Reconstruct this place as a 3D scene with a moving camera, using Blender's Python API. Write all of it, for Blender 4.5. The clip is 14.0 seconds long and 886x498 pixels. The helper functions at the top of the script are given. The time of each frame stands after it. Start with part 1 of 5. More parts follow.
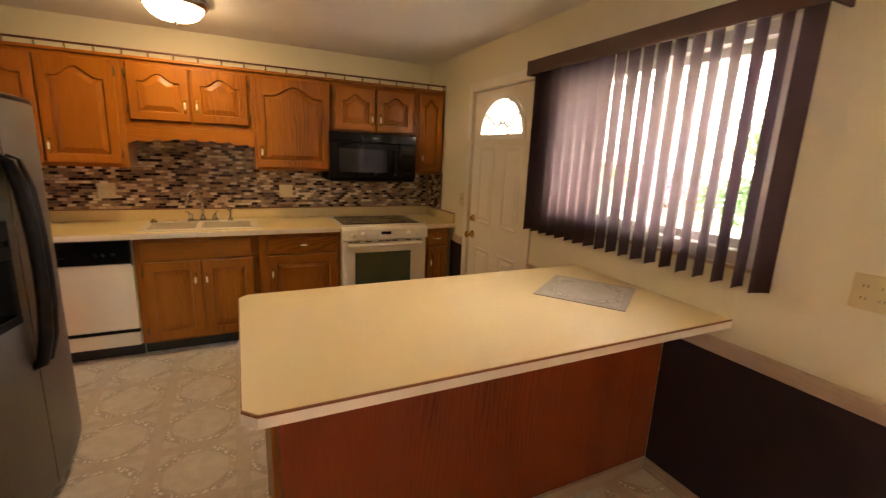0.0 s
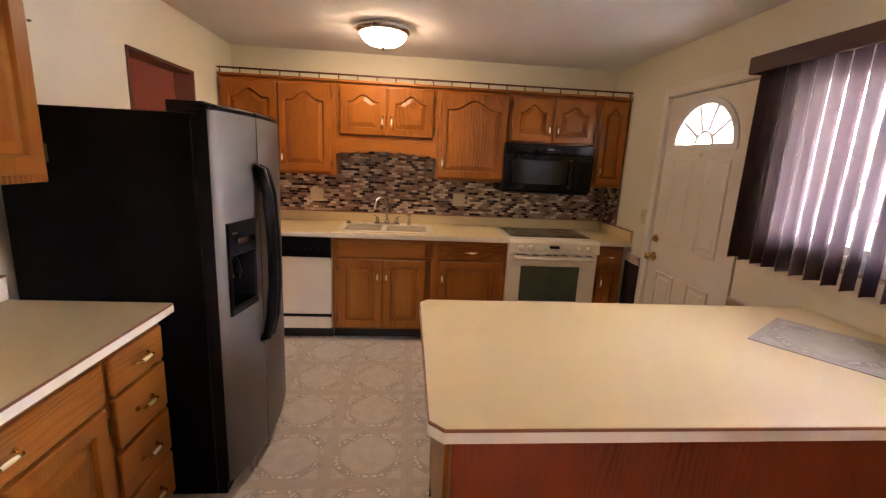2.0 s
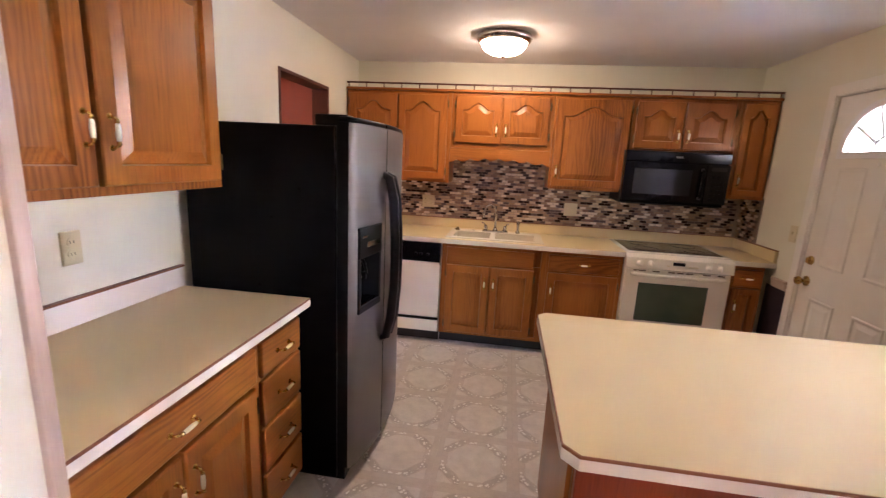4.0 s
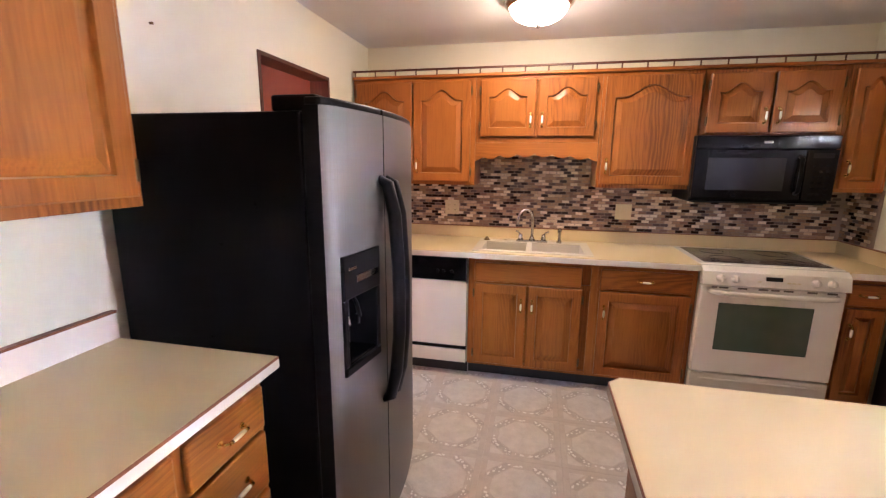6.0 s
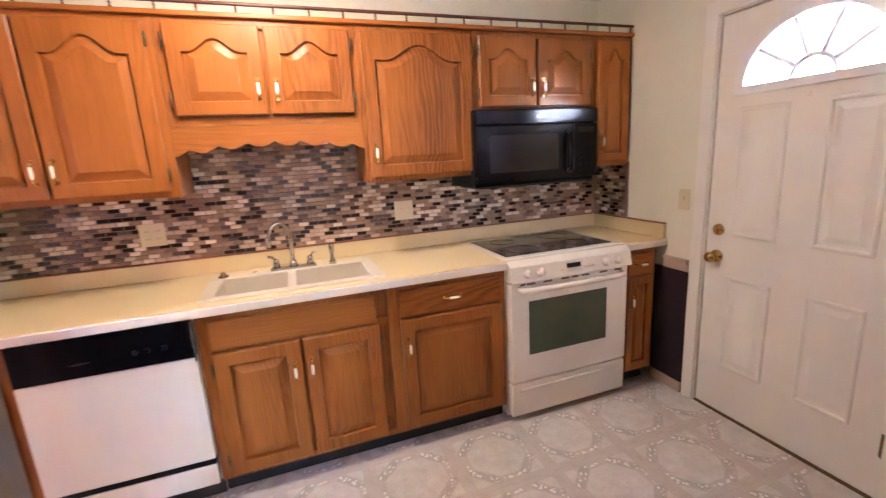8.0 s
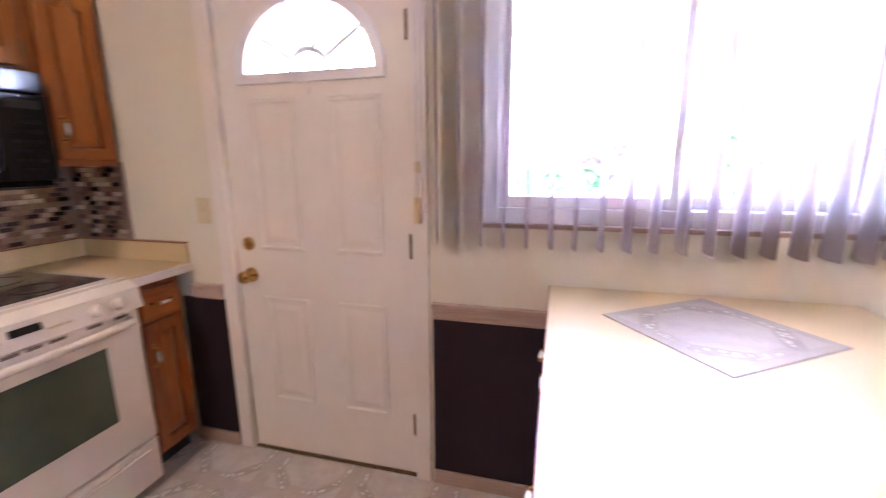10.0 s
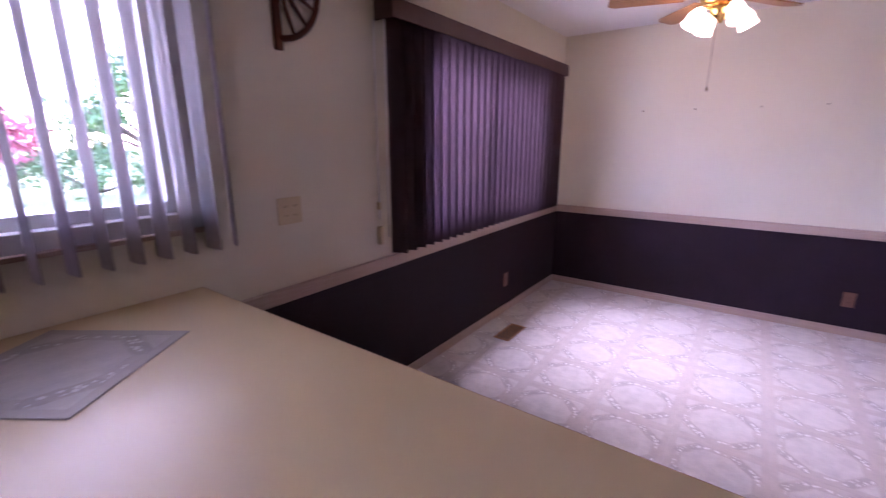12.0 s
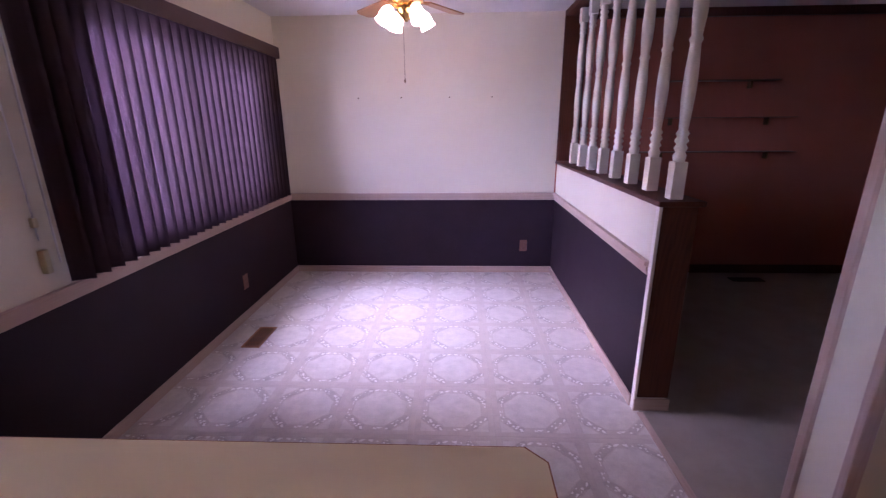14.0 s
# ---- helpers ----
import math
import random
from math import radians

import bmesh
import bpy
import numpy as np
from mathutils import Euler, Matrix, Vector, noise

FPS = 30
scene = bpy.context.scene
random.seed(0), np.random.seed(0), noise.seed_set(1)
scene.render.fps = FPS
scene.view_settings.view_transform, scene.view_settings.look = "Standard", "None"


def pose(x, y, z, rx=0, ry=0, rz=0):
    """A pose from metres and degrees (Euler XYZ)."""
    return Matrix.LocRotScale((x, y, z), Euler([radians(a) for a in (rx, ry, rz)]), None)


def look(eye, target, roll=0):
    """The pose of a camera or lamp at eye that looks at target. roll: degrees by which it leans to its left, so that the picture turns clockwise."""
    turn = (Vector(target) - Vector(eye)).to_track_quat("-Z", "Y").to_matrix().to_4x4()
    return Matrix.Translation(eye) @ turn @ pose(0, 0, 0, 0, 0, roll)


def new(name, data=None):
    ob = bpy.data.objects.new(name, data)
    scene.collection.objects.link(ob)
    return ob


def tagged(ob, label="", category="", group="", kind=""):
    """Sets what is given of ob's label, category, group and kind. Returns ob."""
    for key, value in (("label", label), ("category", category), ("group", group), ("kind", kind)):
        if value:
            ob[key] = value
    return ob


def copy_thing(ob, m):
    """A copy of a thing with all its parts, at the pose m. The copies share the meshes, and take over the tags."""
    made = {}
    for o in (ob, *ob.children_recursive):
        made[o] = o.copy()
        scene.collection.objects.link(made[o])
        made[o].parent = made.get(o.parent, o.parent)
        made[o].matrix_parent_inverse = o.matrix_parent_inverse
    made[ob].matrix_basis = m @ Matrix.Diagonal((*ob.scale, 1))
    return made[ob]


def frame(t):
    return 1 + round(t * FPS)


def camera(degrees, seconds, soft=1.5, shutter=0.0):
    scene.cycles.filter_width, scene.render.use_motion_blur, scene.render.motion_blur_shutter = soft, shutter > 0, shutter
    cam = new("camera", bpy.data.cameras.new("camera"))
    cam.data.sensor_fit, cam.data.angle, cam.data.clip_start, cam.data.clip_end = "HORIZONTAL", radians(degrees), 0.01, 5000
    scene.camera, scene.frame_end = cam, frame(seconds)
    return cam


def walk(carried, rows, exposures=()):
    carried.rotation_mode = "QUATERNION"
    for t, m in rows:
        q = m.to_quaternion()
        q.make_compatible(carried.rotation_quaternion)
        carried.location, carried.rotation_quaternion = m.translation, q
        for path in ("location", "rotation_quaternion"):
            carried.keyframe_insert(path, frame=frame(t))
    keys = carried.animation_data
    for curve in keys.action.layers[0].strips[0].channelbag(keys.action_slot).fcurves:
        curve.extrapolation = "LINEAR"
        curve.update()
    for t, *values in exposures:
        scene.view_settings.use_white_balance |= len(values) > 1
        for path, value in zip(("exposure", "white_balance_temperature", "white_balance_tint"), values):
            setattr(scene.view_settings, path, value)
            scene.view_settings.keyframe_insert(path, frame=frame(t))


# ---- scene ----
cam = camera(92.1, 14.0, 1.25, 0.3)
PATH = [
    (0, (0.783, 0.635, 1.519), (1.635, 2.393, 1.094), 2.4),
    (0.5, (0.787, 0.666, 1.518), (1.395, 2.517, 1.067), 3.0),
    (1, (0.765, 0.693, 1.521), (1.196, 2.6, 1.102), 3.1),
    (1.5, (0.732, 0.72, 1.525), (1.015, 2.657, 1.117), 2.5),
    (2, (0.695, 0.737, 1.523), (0.867, 2.686, 1.111), 2.8),
    (2.5, (0.663, 0.742, 1.521), (0.709, 2.7, 1.115), 3.0),
    (3, (0.635, 0.747, 1.525), (0.578, 2.705, 1.118), 2.5),
    (3.5, (0.619, 0.749, 1.519), (0.475, 2.702, 1.113), 2.5),
    (4, (0.591, 0.748, 1.528), (0.318, 2.687, 1.124), 2.9),
    (4.2, (0.579, 0.753, 1.517), (0.234, 2.682, 1.118), 2.9),
    (6.5, (0.534, 1.594, 1.507), (0.116, 3.508, 1.104), 0.4),
    (7, (0.496, 1.859, 1.481), (0.399, 3.814, 1.07), -0.4),
    (7.2, (0.469, 1.958, 1.471), (0.548, 3.915, 1.068), -1.1),
    (9.3, (0.838, 2.549, 1.403), (2.314, 3.837, 0.995), -1.3),
    (9.5, (0.897, 2.584, 1.376), (2.511, 3.701, 0.99), -0.5),
    (10, (1.049, 2.521, 1.365), (2.939, 3.027, 0.952), -0.4),
    (10.2, (1.069, 2.514, 1.36), (3.019, 2.704, 0.955), -1.6),
    (10.5, (1.049, 2.566, 1.423), (2.957, 2.167, 0.978), -2.1),
    (11, (1.043, 2.523, 1.416), (2.716, 1.539, 0.933), -2.7),
    (11.5, (1.019, 2.416, 1.433), (2.499, 1.149, 0.981), -1.2),
    (12, (0.977, 2.31, 1.436), (2.112, 0.736, 0.949), -0.1),
    (12.5, (0.927, 2.265, 1.45), (1.629, 0.462, 0.943), -0.7),
    (13, (0.944, 2.262, 1.457), (1.344, 0.374, 0.931), -0.5),
    (13.5, (0.935, 2.256, 1.467), (1.163, 0.344, 0.929), -0.8),
    (14, (0.913, 2.242, 1.466), (0.989, 0.325, 0.901), -0.5),
]
XR, XL, YB, YD, ZC = 2.59, -0.84, 4.765, -1.91, 2.387   # inner faces of the walls, ceiling
EXPO = [(0.0, 6.15, 10000, 27), (1.5, 6.25, 7900, 32), (4.0, 6.62, 6250, 35), (7.0, 7.2, 5850, 34), (9.5, 7.55, 5500, 38), (10.2, 7.0, 5750, 44), (11.0, 5.5, 5800, 51),
        (12.0, 4.90, 5700, 59), (12.5, 4.82, 5650, 62), (14.0, 4.84, 5550, 64)]
walk(cam, [(t, look(eye, target, roll)) for t, eye, target, roll in PATH], EXPO)

# ---- world and sun ----
world = bpy.data.worlds.new("world")
scene.world = world
world.use_nodes = True
wn = world.node_tree
sky = wn.nodes.new("ShaderNodeTexSky")
sky.sky_type = "NISHITA"
sky.sun_disc = False
sky.sun_elevation = radians(45)
sky.sun_rotation = radians(104)
wn.nodes["Background"].inputs[1].default_value = 0.15
wn.links.new(sky.outputs[0], wn.nodes["Background"].inputs[0])
sun_data = bpy.data.lights.new("sun", "SUN")
sun_data.energy, sun_data.angle, sun_data.color = 0.78, radians(50), (0.90, 0.95, 1.0)
sun = new("sun", sun_data)
sun.matrix_world = look((6.0, -1.5, 6.1), (0, 0, 0))

LAMP_K, LAMP_D = 0.68, 0.48      # kitchen bowl, dining tulips


# ---- materials ----
def mat(name, color, rough=0.5, metal=0.0):
    m = bpy.data.materials.new(name)
    m.use_nodes = True
    b = m.node_tree.nodes["Principled BSDF"]
    b.inputs["Base Color"].default_value = (*color, 1)
    b.inputs["Roughness"].default_value = rough
    b.inputs["Metallic"].default_value = metal
    return m


def node(m, kind, **values):
    n = m.node_tree.nodes.new(kind)
    for k, v in values.items():
        n.inputs[k.replace("_", " ")].default_value = v
    return n


def link(m, a, b):
    m.node_tree.links.new(a, b)


def bsdf(m):
    return m.node_tree.nodes["Principled BSDF"]


def math_node(m, op, a, b=None):
    n = m.node_tree.nodes.new("ShaderNodeMath")
    n.operation = op
    for i, v in enumerate((a, b)):
        if v is None:
            continue
        if isinstance(v, (int, float)):
            n.inputs[i].default_value = v
        else:
            link(m, v, n.inputs[i])
    return n.outputs[0]


def ramp(m, fac, stops):
    n = m.node_tree.nodes.new("ShaderNodeValToRGB")
    e = n.color_ramp.elements
    while len(e) < len(stops):
        e.new(0.5)
    for el, (p, c) in zip(e, stops):
        el.position, el.color = p, (*c, 1)
    link(m, fac, n.inputs[0])
    return n.outputs[0]


def bump(m, height, strength=0.2, distance=0.002):
    n = node(m, "ShaderNodeBump", Strength=strength, Distance=distance)
    link(m, height, n.inputs["Height"])
    link(m, n.outputs[0], bsdf(m).inputs["Normal"])


def coords(m, scale=(1, 1, 1), shift=True):
    """Object coordinates, scaled, moved by the object's random number."""
    t = m.node_tree.nodes.new("ShaderNodeTexCoord")
    mp = node(m, "ShaderNodeMapping")
    mp.inputs["Scale"].default_value = scale
    link(m, t.outputs["Object"], mp.inputs["Vector"])
    if shift:
        info = m.node_tree.nodes.new("ShaderNodeObjectInfo")
        link(m, math_node(m, "MULTIPLY", info.outputs["Random"], 37.0), mp.inputs["Location"])
    return mp.outputs[0]


def noise_tex(m, vec, scale, detail=4.0, rough=0.55, distortion=0.0):
    n = node(m, "ShaderNodeTexNoise", Scale=scale, Detail=detail, Roughness=rough, Distortion=distortion)
    link(m, vec, n.inputs["Vector"])
    return n.outputs[0]


def mottled(name, c1, c2, rough=0.5, scale=3.0, grain=120.0, relief=0.1, metal=0.0, dist=0.001):
    """Paint, plaster, laminate: slow stains and a fine grain."""
    m = mat(name, c1, rough, metal)
    v = coords(m, shift=False)
    slow, fine = noise_tex(m, v, scale, 5), noise_tex(m, v, grain, 2)
    f = math_node(m, "ADD", math_node(m, "MULTIPLY", slow, 0.7), math_node(m, "MULTIPLY", fine, 0.3))
    link(m, ramp(m, f, [(0.3, c1), (0.7, c2)]), bsdf(m).inputs["Base Color"])
    r = math_node(m, "ADD", math_node(m, "MULTIPLY", slow, 0.16), rough - 0.08)
    link(m, r, bsdf(m).inputs["Roughness"])
    bump(m, fine, relief, dist)
    return m


def wood(name, light, dark, rough=0.32, along="z", coarse=1.0):
    """Oak: cathedral growth rings cut at a slant, with long fine pores, different on every board."""
    m = mat(name, light, rough)
    t = m.node_tree.nodes.new("ShaderNodeTexCoord")
    sep = m.node_tree.nodes.new("ShaderNodeSeparateXYZ")
    link(m, t.outputs["Object"], sep.inputs[0])
    info = m.node_tree.nodes.new("ShaderNodeObjectInfo")
    order = {"x": (0, 2, 1), "y": (1, 2, 0), "z": (2, 0, 1)}[along]
    length, across, deep = (sep.outputs[k] for k in order)
    shift = math_node(m, "FRACT", math_node(m, "MULTIPLY", info.outputs["Random"], 7.13))
    rise = math_node(m, "FRACT", math_node(m, "MULTIPLY", info.outputs["Random"], 3.71))
    du = math_node(m, "SUBTRACT", math_node(m, "ADD", across, deep), math_node(m, "MULTIPLY", shift, 0.45))
    dl = math_node(m, "MULTIPLY", math_node(m, "SUBTRACT", length, math_node(m, "MULTIPLY", rise, 1.3)), 0.12)
    rad = math_node(m, "SQRT", math_node(m, "ADD", math_node(m, "MULTIPLY", du, du), math_node(m, "MULTIPLY", dl, dl)))
    k = {"x": (0.22, 1, 1), "y": (1, 0.22, 1), "z": (1, 1, 0.22)}[along]
    warp = noise_tex(m, coords(m, k), 7.0 * coarse, 3, 0.5)
    rad = math_node(m, "ADD", rad, math_node(m, "MULTIPLY", warp, 0.14))
    ring = math_node(m, "FRACT", math_node(m, "MULTIPLY", rad, 46.0 * coarse))
    ring = math_node(m, "ABSOLUTE", math_node(m, "SUBTRACT", ring, 0.5))
    patch = noise_tex(m, coords(m, k), 3.0, 2, 0.5)
    ring = math_node(m, "MULTIPLY", ring, math_node(m, "MULTIPLY", math_node(m, "MAXIMUM", math_node(m, "SUBTRACT", patch, 0.40), 0.0), 4.2))
    k2 = {"x": (0.03, 1, 1), "y": (1, 0.03, 1), "z": (1, 1, 0.03)}[along]
    pores = noise_tex(m, coords(m, k2), 230.0, 2, 0.6)
    f = math_node(m, "SUBTRACT", math_node(m, "MULTIPLY", pores, 0.42), math_node(m, "MULTIPLY", ring, 0.42))
    f = math_node(m, "ADD", f, math_node(m, "MULTIPLY", warp, 0.42))
    f = math_node(m, "ADD", f, math_node(m, "MULTIPLY", shift, 0.10))
    mid = tuple((a * 0.6 + b * 0.4) for a, b in zip(light, dark))
    link(m, ramp(m, f, [(0.18, dark), (0.36, mid), (0.56, light)]), bsdf(m).inputs["Base Color"])
    link(m, math_node(m, "ADD", math_node(m, "MULTIPLY", pores, 0.2), rough - 0.1), bsdf(m).inputs["Roughness"])
    bump(m, pores, 0.12, 0.0006)
    bsdf(m).inputs["Specular IOR Level"].default_value = 0.28
    return m


def emitter(name, color, strength):
    m = mat(name, color, 0.3)
    b = bsdf(m)
    b.inputs["Emission Color"].default_value = (*color, 1)
    b.inputs["Emission Strength"].default_value = strength
    return m


M_WALL = mottled("wall_paint", (0.705, 0.665, 0.525), (0.745, 0.705, 0.565), 0.7, 2.0, 160, 0.12)
M_CEIL = mottled("ceiling_paint", (0.74, 0.72, 0.69), (0.80, 0.78, 0.75), 0.85, 3.0, 90, 0.25)
M_DARK = mottled("wainscot_paint", (0.024, 0.014, 0.019), (0.034, 0.021, 0.028), 0.6, 3.0, 140, 0.12)
M_RED = mottled("red_wall_paint", (0.34, 0.10, 0.06), (0.40, 0.13, 0.08), 0.7, 2.0, 120, 0.12)
M_TRIM = mottled("white_trim_paint", (0.76, 0.71, 0.62), (0.80, 0.76, 0.68), 0.4, 6.0, 120, 0.05)
M_RAIL = wood("limed_oak", (0.52, 0.40, 0.32), (0.40, 0.29, 0.22), 0.45, "y")
M_RAILZ = wood("limed_oak_upright", (0.52, 0.40, 0.33), (0.42, 0.31, 0.25), 0.45, "z")
M_RAILX = wood("limed_oak_across", (0.52, 0.40, 0.32), (0.40, 0.29, 0.22), 0.45, "x")
M_OAK = wood("honey_oak", (0.365, 0.118, 0.018), (0.150, 0.039, 0.006), 0.34, "z")
M_OAKX = wood("honey_oak_across", (0.365, 0.118, 0.018), (0.150, 0.039, 0.006), 0.34, "x")
M_OAK2 = wood("peninsula_veneer", (0.29, 0.055, 0.018), (0.13, 0.020, 0.007), 0.35, "z")
M_WALNUT = wood("dark_stained_wood", (0.110, 0.034, 0.016), (0.050, 0.015, 0.008), 0.48, "z")
M_WALNUTY = wood("dark_stained_wood_along", (0.110, 0.034, 0.016), (0.050, 0.015, 0.008), 0.48, "y")
M_EDGE = wood("counter_edge_wood", (0.28, 0.10, 0.035), (0.18, 0.06, 0.022), 0.4, "x")
M_LAM = mottled("cream_laminate", (0.625, 0.485, 0.255), (0.645, 0.505, 0.272), 0.40, 3.0, 420, 0.03)
M_LAMEDGE = mottled("pale_laminate_edge", (0.76, 0.69, 0.62), (0.81, 0.74, 0.67), 0.4, 5.0, 300, 0.03)
M_TOE = mat("toe_kick_black", (0.012, 0.010, 0.010), 0.6)
M_BLACK = mottled("black_enamel", (0.004, 0.0037, 0.0045), (0.006, 0.0055, 0.0066), 0.16, 8.0, 260, 0.05)
M_BLACKM = mottled("black_textured_steel", (0.003, 0.0027, 0.0033), (0.0045, 0.004, 0.0048), 0.30, 6.0, 420, 0.12)
M_PLASTIC = mottled("black_plastic", (0.004, 0.0037, 0.0045), (0.007, 0.0065, 0.0075), 0.42, 8.0, 300, 0.08)
M_WHITE = mottled("bisque_enamel", (0.78, 0.72, 0.61), (0.82, 0.76, 0.65), 0.22, 4.0, 200, 0.02)
M_BRASS = mottled("polished_brass", (0.72, 0.48, 0.16), (0.60, 0.38, 0.12), 0.25, 20.0, 200, 0.02, 1.0)
M_HINGE = mottled("antique_brass", (0.20, 0.13, 0.06), (0.12, 0.08, 0.04), 0.45, 30.0, 200, 0.05, 0.9)
M_PORC = mat("white_porcelain", (0.85, 0.80, 0.70), 0.12)
M_CHROME = mottled("brushed_nickel", (0.62, 0.60, 0.57), (0.52, 0.50, 0.48), 0.24, 20.0, 200, 0.02, 1.0)
M_PLATE = mottled("ivory_plastic", (0.62, 0.53, 0.32), (0.66, 0.57, 0.36), 0.35, 10.0, 200, 0.02)
M_BROWNPL = mottled("brown_plastic", (0.16, 0.07, 0.035), (0.20, 0.09, 0.05), 0.4, 10.0, 200, 0.02)
M_DARKGLASS = mat("dark_glass", (0.006, 0.006, 0.007), 0.06)
M_MWGLASS = mottled("meshed_grey_glass", (0.018, 0.017, 0.018), (0.026, 0.025, 0.026), 0.10, 4.0, 500, 0.0)
M_VENTSLOT = mottled("grey_brown_slot", (0.16, 0.13, 0.09), (0.20, 0.165, 0.12), 0.6, 10.0, 200, 0.02)
M_SINK = mottled("bisque_composite_sink", (0.58, 0.50, 0.38), (0.62, 0.54, 0.42), 0.3, 6.0, 300, 0.03)
M_GROUT = mottled("grout", (0.24, 0.175, 0.135), (0.30, 0.225, 0.18), 0.85, 20.0, 300, 0.2)
M_VINYLWIN = mottled("white_vinyl", (0.76, 0.75, 0.74), (0.80, 0.79, 0.78), 0.35, 5.0, 200, 0.02)
M_BLADE = wood("fan_blade_wood", (0.42, 0.22, 0.09), (0.26, 0.12, 0.05), 0.35, "x")
M_BALUSTER = mottled("cream_baluster_paint", (0.74, 0.70, 0.58), (0.80, 0.76, 0.64), 0.4, 8.0, 160, 0.05)
M_VENT = mottled("brass_register", (0.42, 0.20, 0.07), (0.34, 0.16, 0.06), 0.4, 10.0, 200, 0.05, 0.7)
M_BOWL = emitter("lit_frosted_glass", (1.0, 0.87, 0.58), LAMP_K)
M_TULIP = emitter("lit_tulip_glass", (1.0, 0.74, 0.42), LAMP_D)


def steel():
    m = mat("brushed_stainless_steel", (0.52, 0.50, 0.48), 0.34, 1.0)
    v = coords(m, (1, 1, 0.004))
    f = noise_tex(m, v, 900.0, 2)
    link(m, ramp(m, f, [(0.3, (0.195, 0.180, 0.170)), (0.7, (0.235, 0.218, 0.207))]), bsdf(m).inputs["Base Color"])
    link(m, math_node(m, "ADD", math_node(m, "MULTIPLY", f, 0.06), 0.56), bsdf(m).inputs["Roughness"])
    return m


M_STEEL = steel()
for dull, spec in ((M_BLACKM, 0.07), (M_DARK, 0.14), (M_PLASTIC, 0.12), (M_BLACK, 0.20)):
    bsdf(dull).inputs["Specular IOR Level"].default_value = spec


def glass(name, tint=(1, 1, 1)):
    m = mat(name, tint, 0.0)
    b = bsdf(m)
    b.inputs["Transmission Weight"].default_value = 1.0
    b.inputs["IOR"].default_value = 1.45
    return m


M_GLASS = glass("window_glass")


def oven_glass():
    m = mat("tinted_oven_glass", (0.020, 0.040, 0.028), 0.1)
    v = coords(m, shift=False)
    f = noise_tex(m, v, 4.0, 2)
    link(m, ramp(m, f, [(0.3, (0.050, 0.075, 0.052)), (0.7, (0.085, 0.105, 0.070))]), bsdf(m).inputs["Base Color"])
    return m


M_OVEN = oven_glass()


def cooktop_glass():
    m = mat("speckled_ceramic_glass", (0.05, 0.045, 0.045), 0.12)
    v = coords(m, shift=False)
    f, g = noise_tex(m, v, 420.0, 1), noise_tex(m, v, 5.0, 3)
    f = math_node(m, "ADD", math_node(m, "MULTIPLY", f, 0.5), math_node(m, "MULTIPLY", g, 0.5))
    link(m, ramp(m, f, [(0.4, (0.030, 0.026, 0.026)), (0.62, (0.12, 0.10, 0.09))]), bsdf(m).inputs["Base Color"])
    return m


M_COOK = cooktop_glass()


def cloth(name, color, through_color, share):
    """Fabric of a vane: part of the light goes through."""
    m = mat(name, color, 0.8)
    v = coords(m, (1, 1, 0.15))
    f = noise_tex(m, v, 240.0, 3)
    link(m, ramp(m, f, [(0.3, tuple(c * 0.85 for c in color)), (0.7, tuple(c * 1.15 for c in color))]), bsdf(m).inputs["Base Color"])
    bump(m, f, 0.2, 0.0006)
    tr = node(m, "ShaderNodeBsdfTranslucent")
    tr.inputs["Color"].default_value = (*through_color, 1)
    mix = node(m, "ShaderNodeMixShader")
    mix.inputs[0].default_value = share
    link(m, bsdf(m).outputs[0], mix.inputs[1])
    link(m, tr.outputs[0], mix.inputs[2])
    link(m, mix.outputs[0], m.node_tree.nodes["Material Output"].inputs[0])
    return m


M_VANE = cloth("brown_vane_fabric", (0.055, 0.026, 0.028), (0.225, 0.155, 0.195), 0.36)
M_VANEBACK = cloth("pale_vane_backing", (0.62, 0.58, 0.59), (0.62, 0.54, 0.60), 0.48)
M_VALANCE = mottled("brown_valance_fabric", (0.060, 0.026, 0.022), (0.080, 0.036, 0.030), 0.6, 10.0, 300, 0.15)


